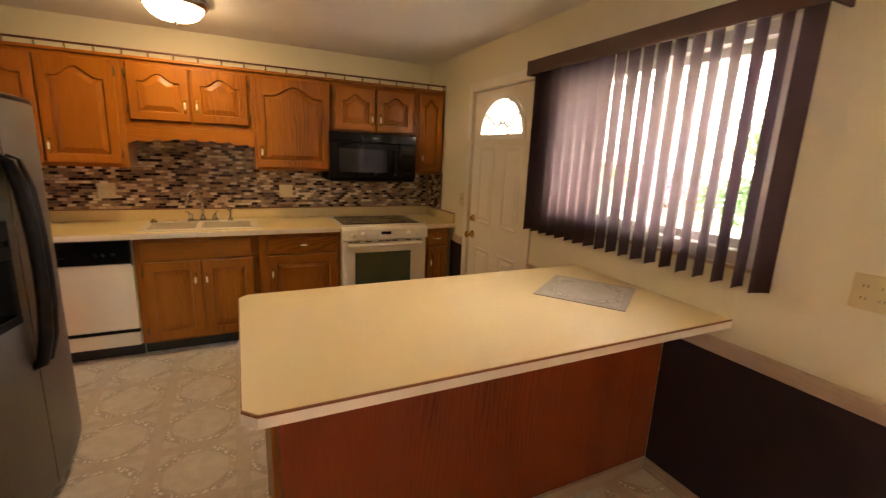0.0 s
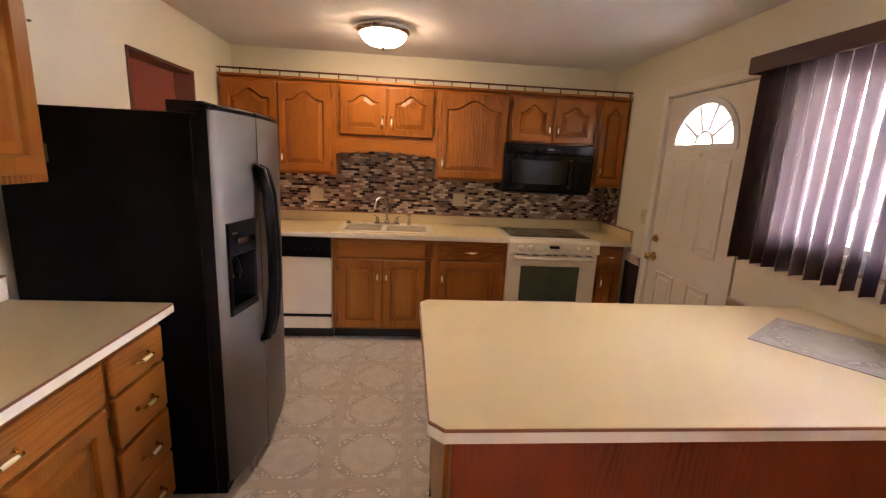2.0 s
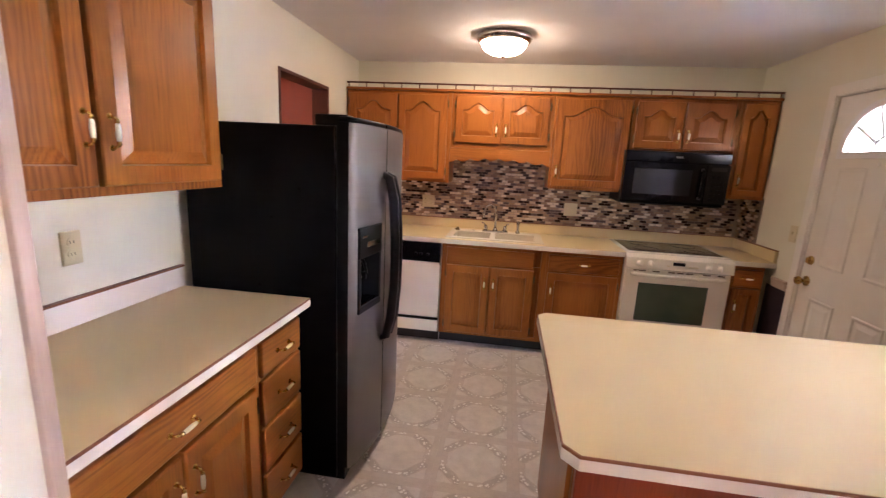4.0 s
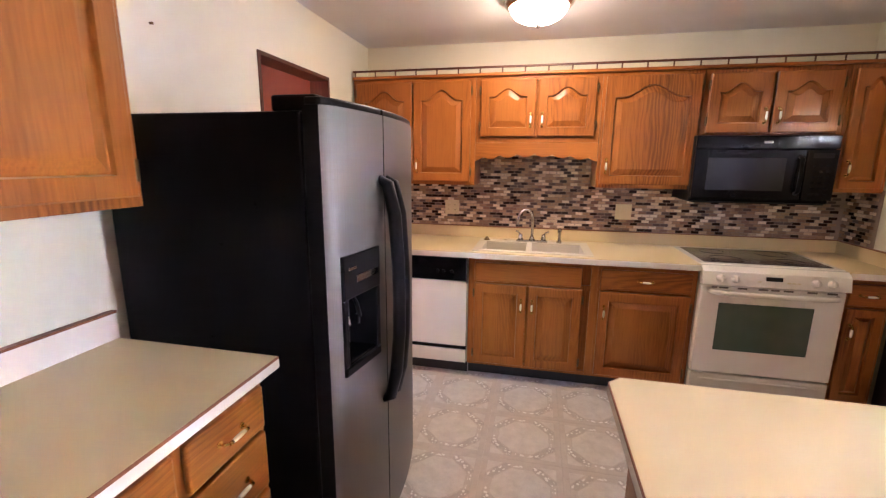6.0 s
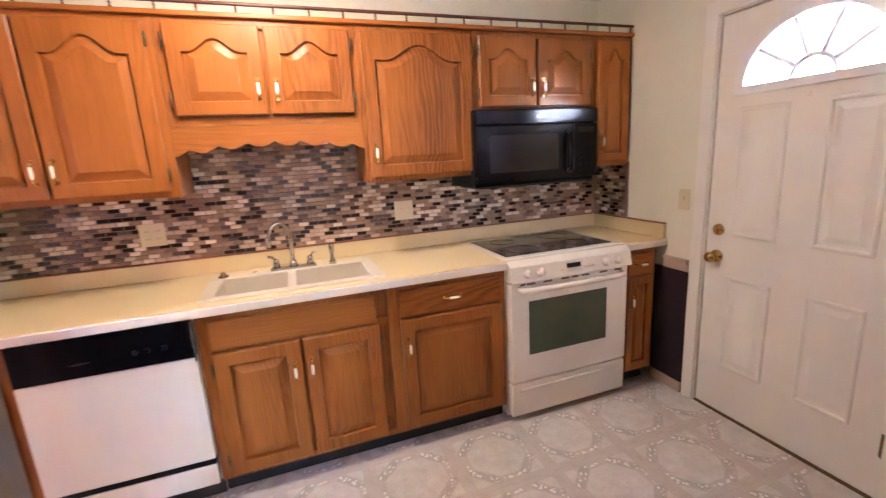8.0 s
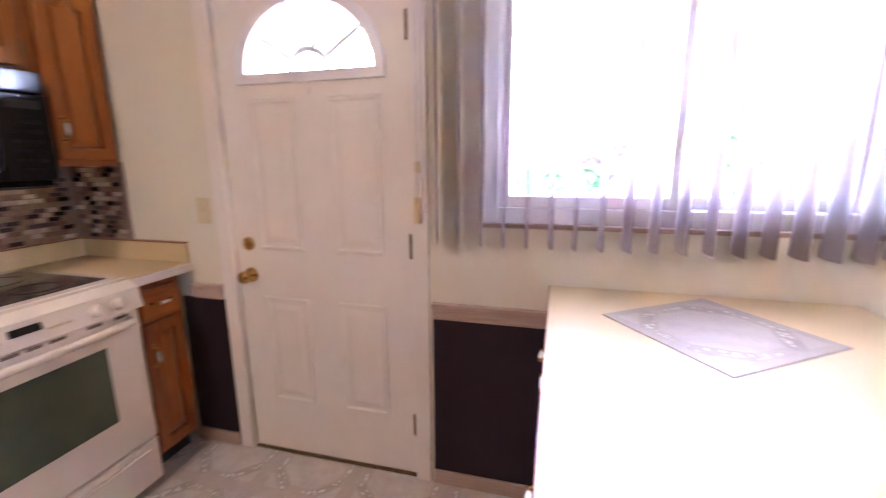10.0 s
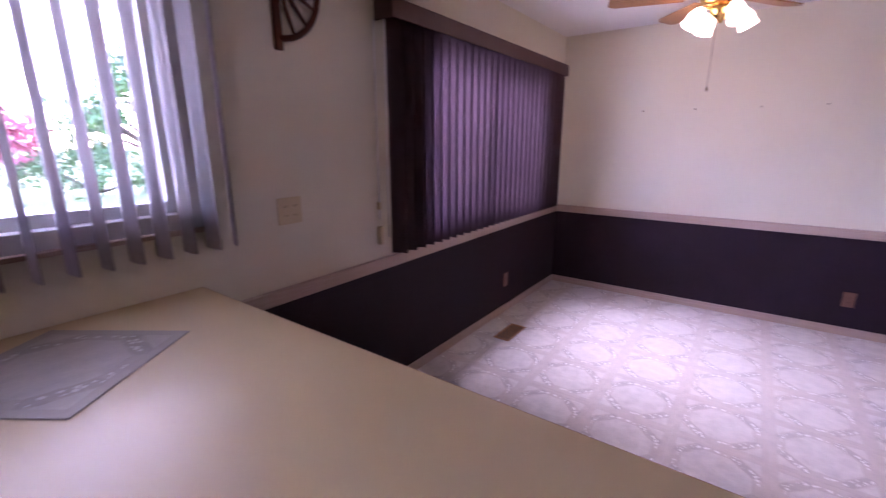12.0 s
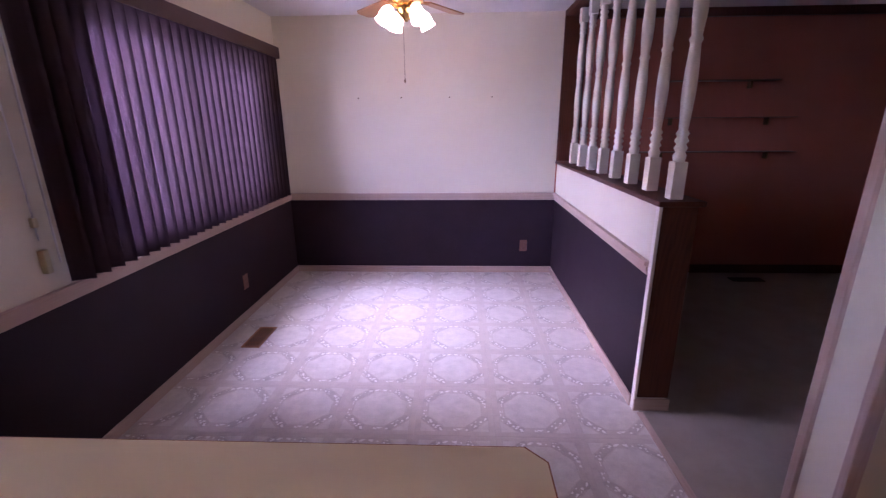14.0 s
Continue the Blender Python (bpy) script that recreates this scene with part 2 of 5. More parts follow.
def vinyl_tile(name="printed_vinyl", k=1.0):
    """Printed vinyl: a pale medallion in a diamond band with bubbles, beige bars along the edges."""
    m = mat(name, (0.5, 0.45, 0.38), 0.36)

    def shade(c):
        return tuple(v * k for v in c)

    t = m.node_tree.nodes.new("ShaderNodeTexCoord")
    sep = m.node_tree.nodes.new("ShaderNodeSeparateXYZ")
    link(m, t.outputs["Object"], sep.inputs[0])
    ax, ay = math_node(m, "ABSOLUTE", sep.outputs[0]), math_node(m, "ABSOLUTE", sep.outputs[1])
    big = math_node(m, "MAXIMUM", ax, ay)
    dia = math_node(m, "MAXIMUM", math_node(m, "ADD", ax, ay), math_node(m, "MULTIPLY", big, 1.36))
    v = coords(m)
    cloud, fine = noise_tex(m, v, 16.0, 5, 0.65), noise_tex(m, v, 160.0, 3)
    mot = math_node(m, "ADD", math_node(m, "MULTIPLY", cloud, 0.7), math_node(m, "MULTIPLY", fine, 0.3))
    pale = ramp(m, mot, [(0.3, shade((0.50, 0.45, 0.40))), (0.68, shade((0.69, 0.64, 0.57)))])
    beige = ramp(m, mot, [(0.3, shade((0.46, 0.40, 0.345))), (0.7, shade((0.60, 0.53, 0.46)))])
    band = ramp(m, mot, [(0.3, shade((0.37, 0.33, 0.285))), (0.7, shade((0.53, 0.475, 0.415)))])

    def mixed(fac, a, b):
        n = m.node_tree.nodes.new("ShaderNodeMix")
        n.data_type = "RGBA"
        link(m, fac, n.inputs[0])
        link(m, a, n.inputs[6])
        link(m, b, n.inputs[7])
        return n.outputs[2]

    def inside(val, lo, hi):
        return math_node(m, "MULTIPLY", math_node(m, "GREATER_THAN", val, lo), math_node(m, "LESS_THAN", val, hi))

    wob = math_node(m, "ADD", dia, math_node(m, "MULTIPLY", math_node(m, "SUBTRACT", cloud, 0.5), 0.075))
    slant = math_node(m, "GREATER_THAN", math_node(m, "ADD", ax, ay), math_node(m, "MULTIPLY", big, 1.36))
    in_band = math_node(m, "MULTIPLY", inside(wob, 0.196, 0.250), slant)
    medal = math_node(m, "MAXIMUM", math_node(m, "LESS_THAN", wob, 0.190), math_node(m, "MULTIPLY", slant, math_node(m, "GREATER_THAN", dia, 0.262)))
    bar = math_node(m, "GREATER_THAN", big, 0.172)
    col = mixed(medal, beige, pale)
    col = mixed(in_band, col, band)
    vor = node(m, "ShaderNodeTexVoronoi", Scale=52.0, Randomness=0.85)
    link(m, coords(m, shift=False), vor.inputs["Vector"])
    dots = math_node(m, "MULTIPLY", math_node(m, "LESS_THAN", vor.outputs["Distance"], 0.38), inside(dia, 0.203, 0.243))
    dots = math_node(m, "MULTIPLY", dots, math_node(m, "LESS_THAN", big, 0.165))
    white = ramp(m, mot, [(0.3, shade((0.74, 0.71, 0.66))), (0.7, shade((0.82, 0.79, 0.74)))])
    col = mixed(dots, col, white)
    lines = math_node(m, "MAXIMUM", inside(dia, 0.188, 0.193), inside(big, 0.170, 0.1735))
    lines = math_node(m, "MULTIPLY", lines, 0.45)
    col = mixed(bar, col, beige)
    col = mixed(lines, col, band)
    link(m, col, bsdf(m).inputs["Base Color"])
    link(m, math_node(m, "ADD", math_node(m, "MULTIPLY", mot, 0.25), 0.24), bsdf(m).inputs["Roughness"])
    bump(m, math_node(m, "ADD", math_node(m, "MULTIPLY", dots, 0.6), fine), 0.25, 0.0006)
    return m


M_VINYL = vinyl_tile()
# loose tile: the floor print with every colour scaled to 0.66
M_DARKVINYL = vinyl_tile("darker_vinyl", 0.66)
M_CARPET = mottled("grey_beige_carpet", (0.29, 0.25, 0.20), (0.38, 0.33, 0.27), 0.95, 6.0, 420, 0.9, dist=0.004)


def mosaic():
    m = mat("mosaic_tile", (0.3, 0.2, 0.15), 0.2)
    g = m.node_tree.nodes.new("ShaderNodeNewGeometry")
    info = m.node_tree.nodes.new("ShaderNodeObjectInfo")
    r = math_node(m, "FRACT", math_node(m, "ADD", g.outputs["Random Per Island"], info.outputs["Random"]))
    n = m.node_tree.nodes.new("ShaderNodeValToRGB")
    n.color_ramp.interpolation = "CONSTANT"
    stops = [(0.0, (0.035, 0.018, 0.016)), (0.18, (0.40, 0.26, 0.17)), (0.36, (0.27, 0.165, 0.12)), (0.50, (0.60, 0.43, 0.29)),
             (0.66, (0.80, 0.65, 0.48)), (0.80, (0.10, 0.055, 0.045)), (0.90, (0.34, 0.22, 0.14))]
    while len(n.color_ramp.elements) < len(stops):
        n.color_ramp.elements.new(0.5)
    for el, (p, c) in zip(n.color_ramp.elements, stops):
        el.position, el.color = p, (*c, 1)
    link(m, r, n.inputs[0])
    f = noise_tex(m, coords(m), 60.0, 4)
    mix = m.node_tree.nodes.new("ShaderNodeMix")
    mix.data_type, mix.blend_type = "RGBA", "MULTIPLY"
    mix.inputs[0].default_value = 0.6
    link(m, n.outputs[0], mix.inputs[6])
    link(m, ramp(m, f, [(0.3, (0.6, 0.6, 0.6)), (0.7, (1.0, 1.0, 1.0))]), mix.inputs[7])
    link(m, mix.outputs[2], bsdf(m).inputs["Base Color"])
    link(m, math_node(m, "ADD", math_node(m, "MULTIPLY", r, 0.3), 0.12), bsdf(m).inputs["Roughness"])
    return m


M_MOSAIC = mosaic()
M_GRASS = mottled("lawn", (0.06, 0.13, 0.03), (0.12, 0.20, 0.05), 0.9, 0.8, 60, 0.8, dist=0.02)
M_CONCRETE = mottled("concrete_walk", (0.42, 0.40, 0.37), (0.52, 0.50, 0.46), 0.9, 2.0, 90, 0.4)
M_LEAF = mottled("green_leaf", (0.030, 0.085, 0.022), (0.085, 0.16, 0.045), 0.6, 1.5, 30, 0.1)
M_PINK = mottled("pink_red_leaf", (0.26, 0.05, 0.07), (0.40, 0.10, 0.13), 0.6, 1.5, 30, 0.1)
M_BARK = mottled("bark", (0.09, 0.06, 0.045), (0.14, 0.10, 0.08), 0.9, 6.0, 40, 0.8, dist=0.02)
M_SIDING = mottled("white_siding", (0.70, 0.69, 0.67), (0.76, 0.75, 0.73), 0.6, 1.0, 40, 0.1)
M_ROOF = mottled("grey_shingle", (0.13, 0.12, 0.12), (0.19, 0.18, 0.17), 0.9, 2.0, 30, 0.6, dist=0.01)


# ---- mesh helpers ----
def box(bm, x0, y0, z0, x1, y1, z1, bevel=0.0, mi=0):
    r = bmesh.ops.create_cube(bm, size=1.0, matrix=Matrix.LocRotScale(((x0 + x1) / 2, (y0 + y1) / 2, (z0 + z1) / 2), None, (abs(x1 - x0), abs(y1 - y0), abs(z1 - z0))))
    vs = r["verts"]
    fs = {f for v in vs for f in v.link_faces}
    for f in fs:
        f.material_index = mi
    if bevel > 0:
        es = list({e for v in vs for e in v.link_edges})
        r2 = bmesh.ops.bevel(bm, geom=es, offset=bevel, segments=2, affect="EDGES", profile=0.5)
        for f in r2["faces"]:
            f.material_index = mi
    return bm


def cyl(bm, p0, p1, r0, r1=None, seg=16, mi=0):
    a, b = Vector(p0), Vector(p1)
    d = b - a
    m = Matrix.Translation((a + b) / 2) @ d.to_track_quat("Z", "Y").to_matrix().to_4x4()
    r = bmesh.ops.create_cone(bm, cap_ends=True, segments=seg, radius1=r0, radius2=r0 if r1 is None else r1, depth=d.length, matrix=m)
    for f in {f for v in r["verts"] for f in v.link_faces}:
        f.material_index = mi
        f.smooth = len(f.verts) == 4
    return bm


def ball(bm, c, r, scale=(1, 1, 1), seg=16, mi=0):
    q = bmesh.ops.create_uvsphere(bm, u_segments=seg, v_segments=max(6, seg // 2), radius=r, matrix=Matrix.LocRotScale(c, None, scale))
    for f in {f for v in q["verts"] for f in v.link_faces}:
        f.material_index = mi
        f.smooth = True
    return bm


def lathe(bm, profile, seg=20, at=(0, 0, 0), mi=0, smooth=True):
    """Turn (radius, height) pairs about z."""
    rings = [[bm.verts.new((at[0] + r * math.cos(2 * math.pi * i / seg), at[1] + r * math.sin(2 * math.pi * i / seg), at[2] + z)) for i in range(seg)] for r, z in profile]
    for a, b in zip(rings, rings[1:]):
        for i in range(seg):
            f = bm.faces.new((a[i], a[(i + 1) % seg], b[(i + 1) % seg], b[i]))
            f.smooth, f.material_index = smooth, mi
    for ring, flip in ((rings[0], True), (rings[-1], False)):
        f = bm.faces.new(ring[::-1] if flip else ring)
        f.material_index = mi
    return bm


def tube(bm, pts, r, seg=10, mi=0):
    """A round bar along points; r may be a list."""
    pts = [Vector(p) for p in pts]
    rs = r if isinstance(r, (list, tuple)) else [r] * len(pts)
    rings = []
    up = Vector((0.13, 0.27, 0.95)).normalized()
    for i, p in enumerate(pts):
        d = (pts[min(i + 1, len(pts) - 1)] - pts[max(i - 1, 0)]).normalized()
        u = d.cross(up)
        if u.length < 1e-3:
            u = d.cross(Vector((1, 0, 0)))
        u.normalize()
        w = d.cross(u)
        rings.append([bm.verts.new(p + rs[i] * (u * math.cos(2 * math.pi * k / seg) + w * math.sin(2 * math.pi * k / seg))) for k in range(seg)])
    for a, b in zip(rings, rings[1:]):
        for k in range(seg):
            f = bm.faces.new((a[k], a[(k + 1) % seg], b[(k + 1) % seg], b[k]))
            f.smooth, f.material_index = True, mi
    bm.faces.new(rings[0][::-1]).material_index = mi
    bm.faces.new(rings[-1]).material_index = mi
    return bm


def prism(bm, outline, y0, y1, mi=0):
    """A flat outline in x, z given thickness along y."""
    a = [bm.verts.new((x, y0, z)) for x, z in outline]
    b = [bm.verts.new((x, y1, z)) for x, z in outline]
    n = len(outline)
    bm.faces.new(a).material_index = mi
    bm.faces.new(b[::-1]).material_index = mi
    for i in range(n):
        bm.faces.new((a[i], b[i], b[(i + 1) % n], a[(i + 1) % n])).material_index = mi
    return bm


def finish(name, bm, mats):
    bmesh.ops.recalc_face_normals(bm, faces=bm.faces)
    me = bpy.data.meshes.new(name)
    bm.to_mesh(me)
    bm.free()
    for m in mats if isinstance(mats, (list, tuple)) else [mats]:
        me.materials.append(m)
    return me


def part(name, bm, material, parent, label="", m=None):
    """One mesh object under a thing or part; m is its pose within the parent."""
    ob = new(name, bm if isinstance(bm, bpy.types.Mesh) else finish(name, bm, material))
    ob.parent = parent
    if m is not None:
        ob.matrix_basis = m
    if label:
        ob["label"] = label
    return ob


def thing(name, m, label, category, group="", kind=""):
    ob = new(name)
    ob.empty_display_size = 0.1
    ob.matrix_basis = m
    return tagged(ob, label, category, group, kind)


def solid(name, bm, material, label, category="", kind="structure", group=""):
    return tagged(new(name, finish(name, bm, material)), label, category, group, kind)


def B():
    return bmesh.new()


def wall_cells(bm, axis, a0, a1, u0, u1, z0, z1, holes):
    """A wall from a0 to a1 in thickness and u0 to u1 in length, with holes (ua, ub, za, zb)."""
    us = sorted({u0, u1, *[h[0] for h in holes], *[h[1] for h in holes]})
    zs = sorted({z0, z1, *[h[2] for h in holes], *[h[3] for h in holes]})
    for ua, ub in zip(us, us[1:]):
        for za, zb in zip(zs, zs[1:]):
            um, zm = (ua + ub) / 2, (za + zb) / 2
            if any(h[0] < um < h[1] and h[2] < zm < h[3] for h in holes):
                continue
            if axis == "x":
                box(bm, a0, ua, za, a1, ub, zb)
            else:
                box(bm, ua, a0, za, ub, a1, zb)
    return bm


# ---- structure ----
DOOR_Y0, DOOR_Y1, DOOR_H = 3.06, 3.88, 2.04
W1 = (1.56, 2.78, 1.13, 2.06)
W2 = (-1.44, 0.32, 0.86, 2.06)
b = wall_cells(B(), "x", XR, XR + 0.16, YD - 0.15, YB + 0.15, -0.2, ZC, [(DOOR_Y0 - 0.02, DOOR_Y1 + 0.02, 0.0, DOOR_H + 0.02), W1, W2])
solid("wall_east", b, M_WALL, "cream painted outer wall with two windows and a door", "wall")
b = wall_cells(B(), "y", YB, YB + 0.15, XL - 0.12, XR, -0.2, ZC, [])
solid("wall_north", b, M_WALL, "cream painted kitchen wall behind the cabinets", "wall")
HALL = (3.33, 4.07, 0.0, 2.04)
b = wall_cells(B(), "x", XL - 0.12, XL, 1.28, YB, -0.2, ZC, [HALL])
solid("wall_west", b, M_WALL, "cream painted kitchen wall with a doorway behind the refrigerator", "wall")
b = B()
box(b, XL - 0.12, 1.13, -0.2, -0.13, 1.28, ZC)
solid("wall_stub", b, M_WALL, "short cream wall at the end of the counter", "wall")
b = B()
box(b, 0.0, YD - 0.15, -0.2, XR, YD, ZC)
solid("wall_south", b, M_WALL, "cream painted end wall of the dining area", "wall")
b = B()
box(b, -4.6, YD - 0.15, -0.2, 0.0, YD, ZC)
solid("wall_living_south", b, M_RED, "dark red living room wall with small shelves", "wall")
b = B()
box(b, -4.75, YD - 0.15, -0.2, -4.6, 1.28, ZC)
solid("wall_living_west", b, M_RED, "plain red wall that closes the living room", "wall")
# opening in the west side is added out of view to daylight the hall
b = wall_cells(B(), "x", -2.2, -2.08, 1.28, 5.05, -0.2, ZC, [(1.4, 3.0, 0.3, 2.2)])
box(b, -2.08, 4.9, -0.2, XL - 0.12, 5.05, ZC)
box(b, -4.6, 1.13, -0.2, XL - 0.12, 1.28, ZC)
solid("wall_hall", b, M_RED, "red painted wall of the hallway", "wall")
b = B()
box(b, -4.75, YD - 0.15, ZC, XR + 0.16, 1.28, ZC + 0.12)
box(b, -2.2, 1.28, ZC, XR + 0.16, 5.05, ZC + 0.12)
solid("ceiling", b, M_CEIL, "white textured ceiling", "ceiling")
b = B()
box(b, -4.75, YD - 0.15, -0.2, XR + 0.16, 1.28, -0.012)
box(b, -2.2, 1.28, -0.2, XR + 0.16, 5.05, -0.012)
solid("floor", b, M_GROUT, "subfloor under the vinyl tiles", "floor")
b = B()
box(b, -4.6, YD, -0.012, -0.035, 1.13, 0.004)
box(b, -2.08, 1.28, -0.012, XL - 0.12, 4.9, 0.004)
solid("carpet", b, M_CARPET, "grey beige carpet in the living room and hallway", "carpet")
b = B()
box(b, -0.05, 0.30, 0.0, -0.018, 1.13, 0.008, 0.003)
solid("floor_transition", b, M_RAIL, "flat strip between vinyl and carpet", "trim")

# half wall between dining and living room
HX0, HY1, HZ = -0.178, 0.272, 1.090
b = B()
box(b, HX0, YD, 0.0, -0.013, HY1 - 0.012, HZ)
solid("wall_half", b, M_WALL, "cream half wall between dining area and living room", "half wall")
b = B()
box(b, HX0 - 0.004, HY1 - 0.012, 0.075, -0.010, HY1, HZ)
box(b, -0.020, HY1 - 0.03, 0.0, -0.004, HY1 + 0.004, HZ, 0.002, 1)
box(b, HX0 - 0.01, HY1, 0.0, -0.005, HY1 + 0.012, 0.07, 0.003, 2)
solid("half_wall_end", b, [M_WALNUT, M_TRIM, M_RAILX], "dark wood end panel with white corner bead", "trim")
b = B()
box(b, HX0 - 0.03, YD, HZ, 0.008, HY1 + 0.02, HZ + 0.026, 0.006)
solid("half_wall_cap", b, M_WALNUTY, "dark stained wooden cap on the half wall", "trim")
b = B()
box(b, HX0 - 0.01, YD, HZ + 0.026, 0.0, YD + 0.022, ZC - 0.04, 0.003)
solid("divider_jamb", b, M_WALNUT, "dark wooden upright against the end wall", "trim")
b = B()
box(b, HX0 - 0.01, YD, ZC - 0.04, 0.0, HY1 + 0.02, ZC, 0.003)
solid("divider_header", b, M_WALNUTY, "dark wooden header under the ceiling", "trim")

# wainscot, chair rail, baseboards
RZ0, RZ1 = 0.745, 0.815


def rail_profile(bm, axis, a, sign, u0, u1):
    """Chair rail on a face at a, standing out in the direction of sign."""
    for z0, z1, d in ((RZ0, RZ0 + 0.018, 0.012), (RZ0 + 0.018, RZ1 - 0.022, 0.018), (RZ1 - 0.022, RZ1, 0.028)):
        lo, hi = sorted((a, a + sign * d))
        if axis == "x":
            box(bm, lo, u0, z0, hi, u1, z1, 0.003)
        else:
            box(bm, u0, lo, z0, u1, hi, z1, 0.003)
    return bm


def base_profile(bm, axis, a, sign, u0, u1):
    lo, hi = sorted((a, a + sign * 0.012))
    if axis == "x":
        box(bm, lo, u0, 0.0, hi, u1, 0.065, 0.004)
    else:
        box(bm, u0, lo, 0.0, u1, hi, 0.065, 0.004)
    return bm


PEN_Y0 = 1.89
for i, (u0, u1) in enumerate(((YD, PEN_Y0), (2.515, DOOR_Y0 - 0.085), (DOOR_Y1 + 0.085, 4.20))):
    b = B()
    box(b, XR - 0.004, u0, 0.0, XR, u1, RZ0)
    solid("wainscot_east_%d" % (i + 1), b, M_DARK, "dark plum painted lower wall", "wainscot")
    solid("chair_rail_east_%d" % (i + 1), rail_profile(B(), "x", XR, -1, u0, min(u1, 4.13)), M_RAIL, "limed oak chair rail", "trim")
    solid("baseboard_east_%d" % (i + 1), base_profile(B(), "x", XR - 0.004, -1, u0, u1), M_RAIL, "limed oak baseboard", "baseboard")
b = B()
box(b, -0.013, YD, 0.0, XR - 0.004, YD + 0.004, RZ0)
solid("wainscot_south", b, M_DARK, "dark plum painted lower wall", "wainscot")
solid("chair_rail_south", rail_profile(B(), "y", YD, 1, -0.013, XR), M_RAILX, "limed oak chair rail", "trim")
solid("baseboard_south", base_profile(B(), "y", YD + 0.004, 1, -0.013, XR), M_RAILX, "limed oak baseboard", "baseboard")
b = B()
box(b, -0.013, YD, 0.0, -0.009, HY1 - 0.03, RZ0)
solid("wainscot_half_wall", b, M_DARK, "dark plum painted lower half wall", "wainscot")
solid("chair_rail_half_wall", rail_profile(B(), "x", -0.013, 1, YD, HY1 - 0.03), M_RAIL, "limed oak chair rail", "trim")
solid("baseboard_half_wall", base_profile(B(), "x", -0.009, 1, YD, HY1 - 0.03), M_RAIL, "limed oak baseboard", "baseboard")
b = B()
for y0, y1 in ((1.115, 1.145), (1.265, 1.29)):
    box(b, -0.155, y0, 0.0, -0.116, y1, ZC, 0.003)
solid("stub_corner_trim", b, M_RAILZ, "limed oak corner strips on the wall end", "trim")
b = B()
for y0, y1, z0, z1 in ((HALL[0] - 0.004, HALL[0] + 0.018, 0.0, HALL[3]), (HALL[1] - 0.018, HALL[1] + 0.004, 0.0, HALL[3]), (HALL[0], HALL[1], HALL[3] - 0.018, HALL[3] + 0.004)):
    box(b, XL - 0.125, y0, z0, XL + 0.006, y1, z1, 0.002)
solid("hall_doorway_jamb", b, M_WALNUT, "dark wooden jamb of the hallway opening", "trim")
b = B()
box(b, -4.6, YD, ZC - 0.07, HX0 - 0.01, YD + 0.05, ZC, 0.012)
solid("crown_moulding", b, M_WALNUT, "dark crown moulding on the red wall", "trim")
b = B()
box(b, -4.6, YD, 0.004, HX0 - 0.01, YD + 0.014, 0.09, 0.004)
solid("baseboard_living", b, M_WALNUT, "dark baseboard on the red wall", "baseboard")


# ---- cabinets ----
def arch_loop(w, h, inset, rise, n=24):
    """Outline of a panel in x, z: straight sides, a cathedral top of that rise."""
    x0, x1, z0, z1 = inset, w - inset, inset, h - inset
    pts = [(x0, z0), (x1, z0)]
    pts.append((x1, z1 - rise))
    for i in range(1, n):
        s = 1 - 2 * i / n
        k = 0.5 * (1 + math.cos(math.pi * s / 0.78)) if abs(s) < 0.78 else 0.0
        pts.append(((x0 + x1) / 2 + s * (x1 - x0) / 2, z1 - rise + rise * k))
    pts.append((x0, z1 - rise))
    return pts


def panel_door(bm, w, h, t=0.022, stile=0.055, rise=0.0):
    """A raised-panel door, front towards -y, back at y = 0, corner at the origin."""
    n = 24 if rise else 2
    inner = arch_loop(w, h, stile, rise, n)

    def shrink(d):
        cx, cz = w / 2, (h - rise * 0.3) / 2
        fx, fz = 1 - 2 * d / (w - 2 * stile), 1 - 2 * d / (h - 2 * stile)
        return [(cx + (x - cx) * fx, cz + (z - cz) * fz) for x, z in inner]

    def ring(pts, y):
        return [bm.verts.new((x, y, z)) for x, z in pts]

    def bridge(a, c):
        for i in range(len(a)):
            bm.faces.new((a[i], a[(i + 1) % len(a)], c[(i + 1) % len(a)], c[i]))

    e = 0.005
    out = [(e, e), (w - e, e), (w - e, h - e)]
    for i in range(1, n):
        s = 1 - 2 * i / n
        out.append((w / 2 + s * (w / 2 - e), h - e))
    out.append((e, h - e))

    def grow(pts, d):
        return [(x + (d if x > w / 2 + 1e-6 else -d if x < w / 2 - 1e-6 else 0) * (1 if abs(x - w / 2) > w / 2 - 0.02 else 0), z + (d if z > h / 2 else -d)) for x, z in pts]

    front = ring(out, -t)
    side = ring(grow(out, e), -t + e)
    back = ring(grow(out, e), 0.0)
    bridge(side, front)
    bridge(back, side)
    bm.faces.new(back[::-1])
    l1, l2 = ring(inner, -t), ring(shrink(0.004), -t + 0.014)
    l3, l4 = ring(shrink(0.009), -t + 0.014), ring(shrink(0.046 if min(w, h) > 0.24 else 0.026), -t + 0.001)
    bridge(front, l1)
    bridge(l1, l2)
    bridge(l2, l3)
    bridge(l3, l4)
    bm.faces.new(l4)
    return bm


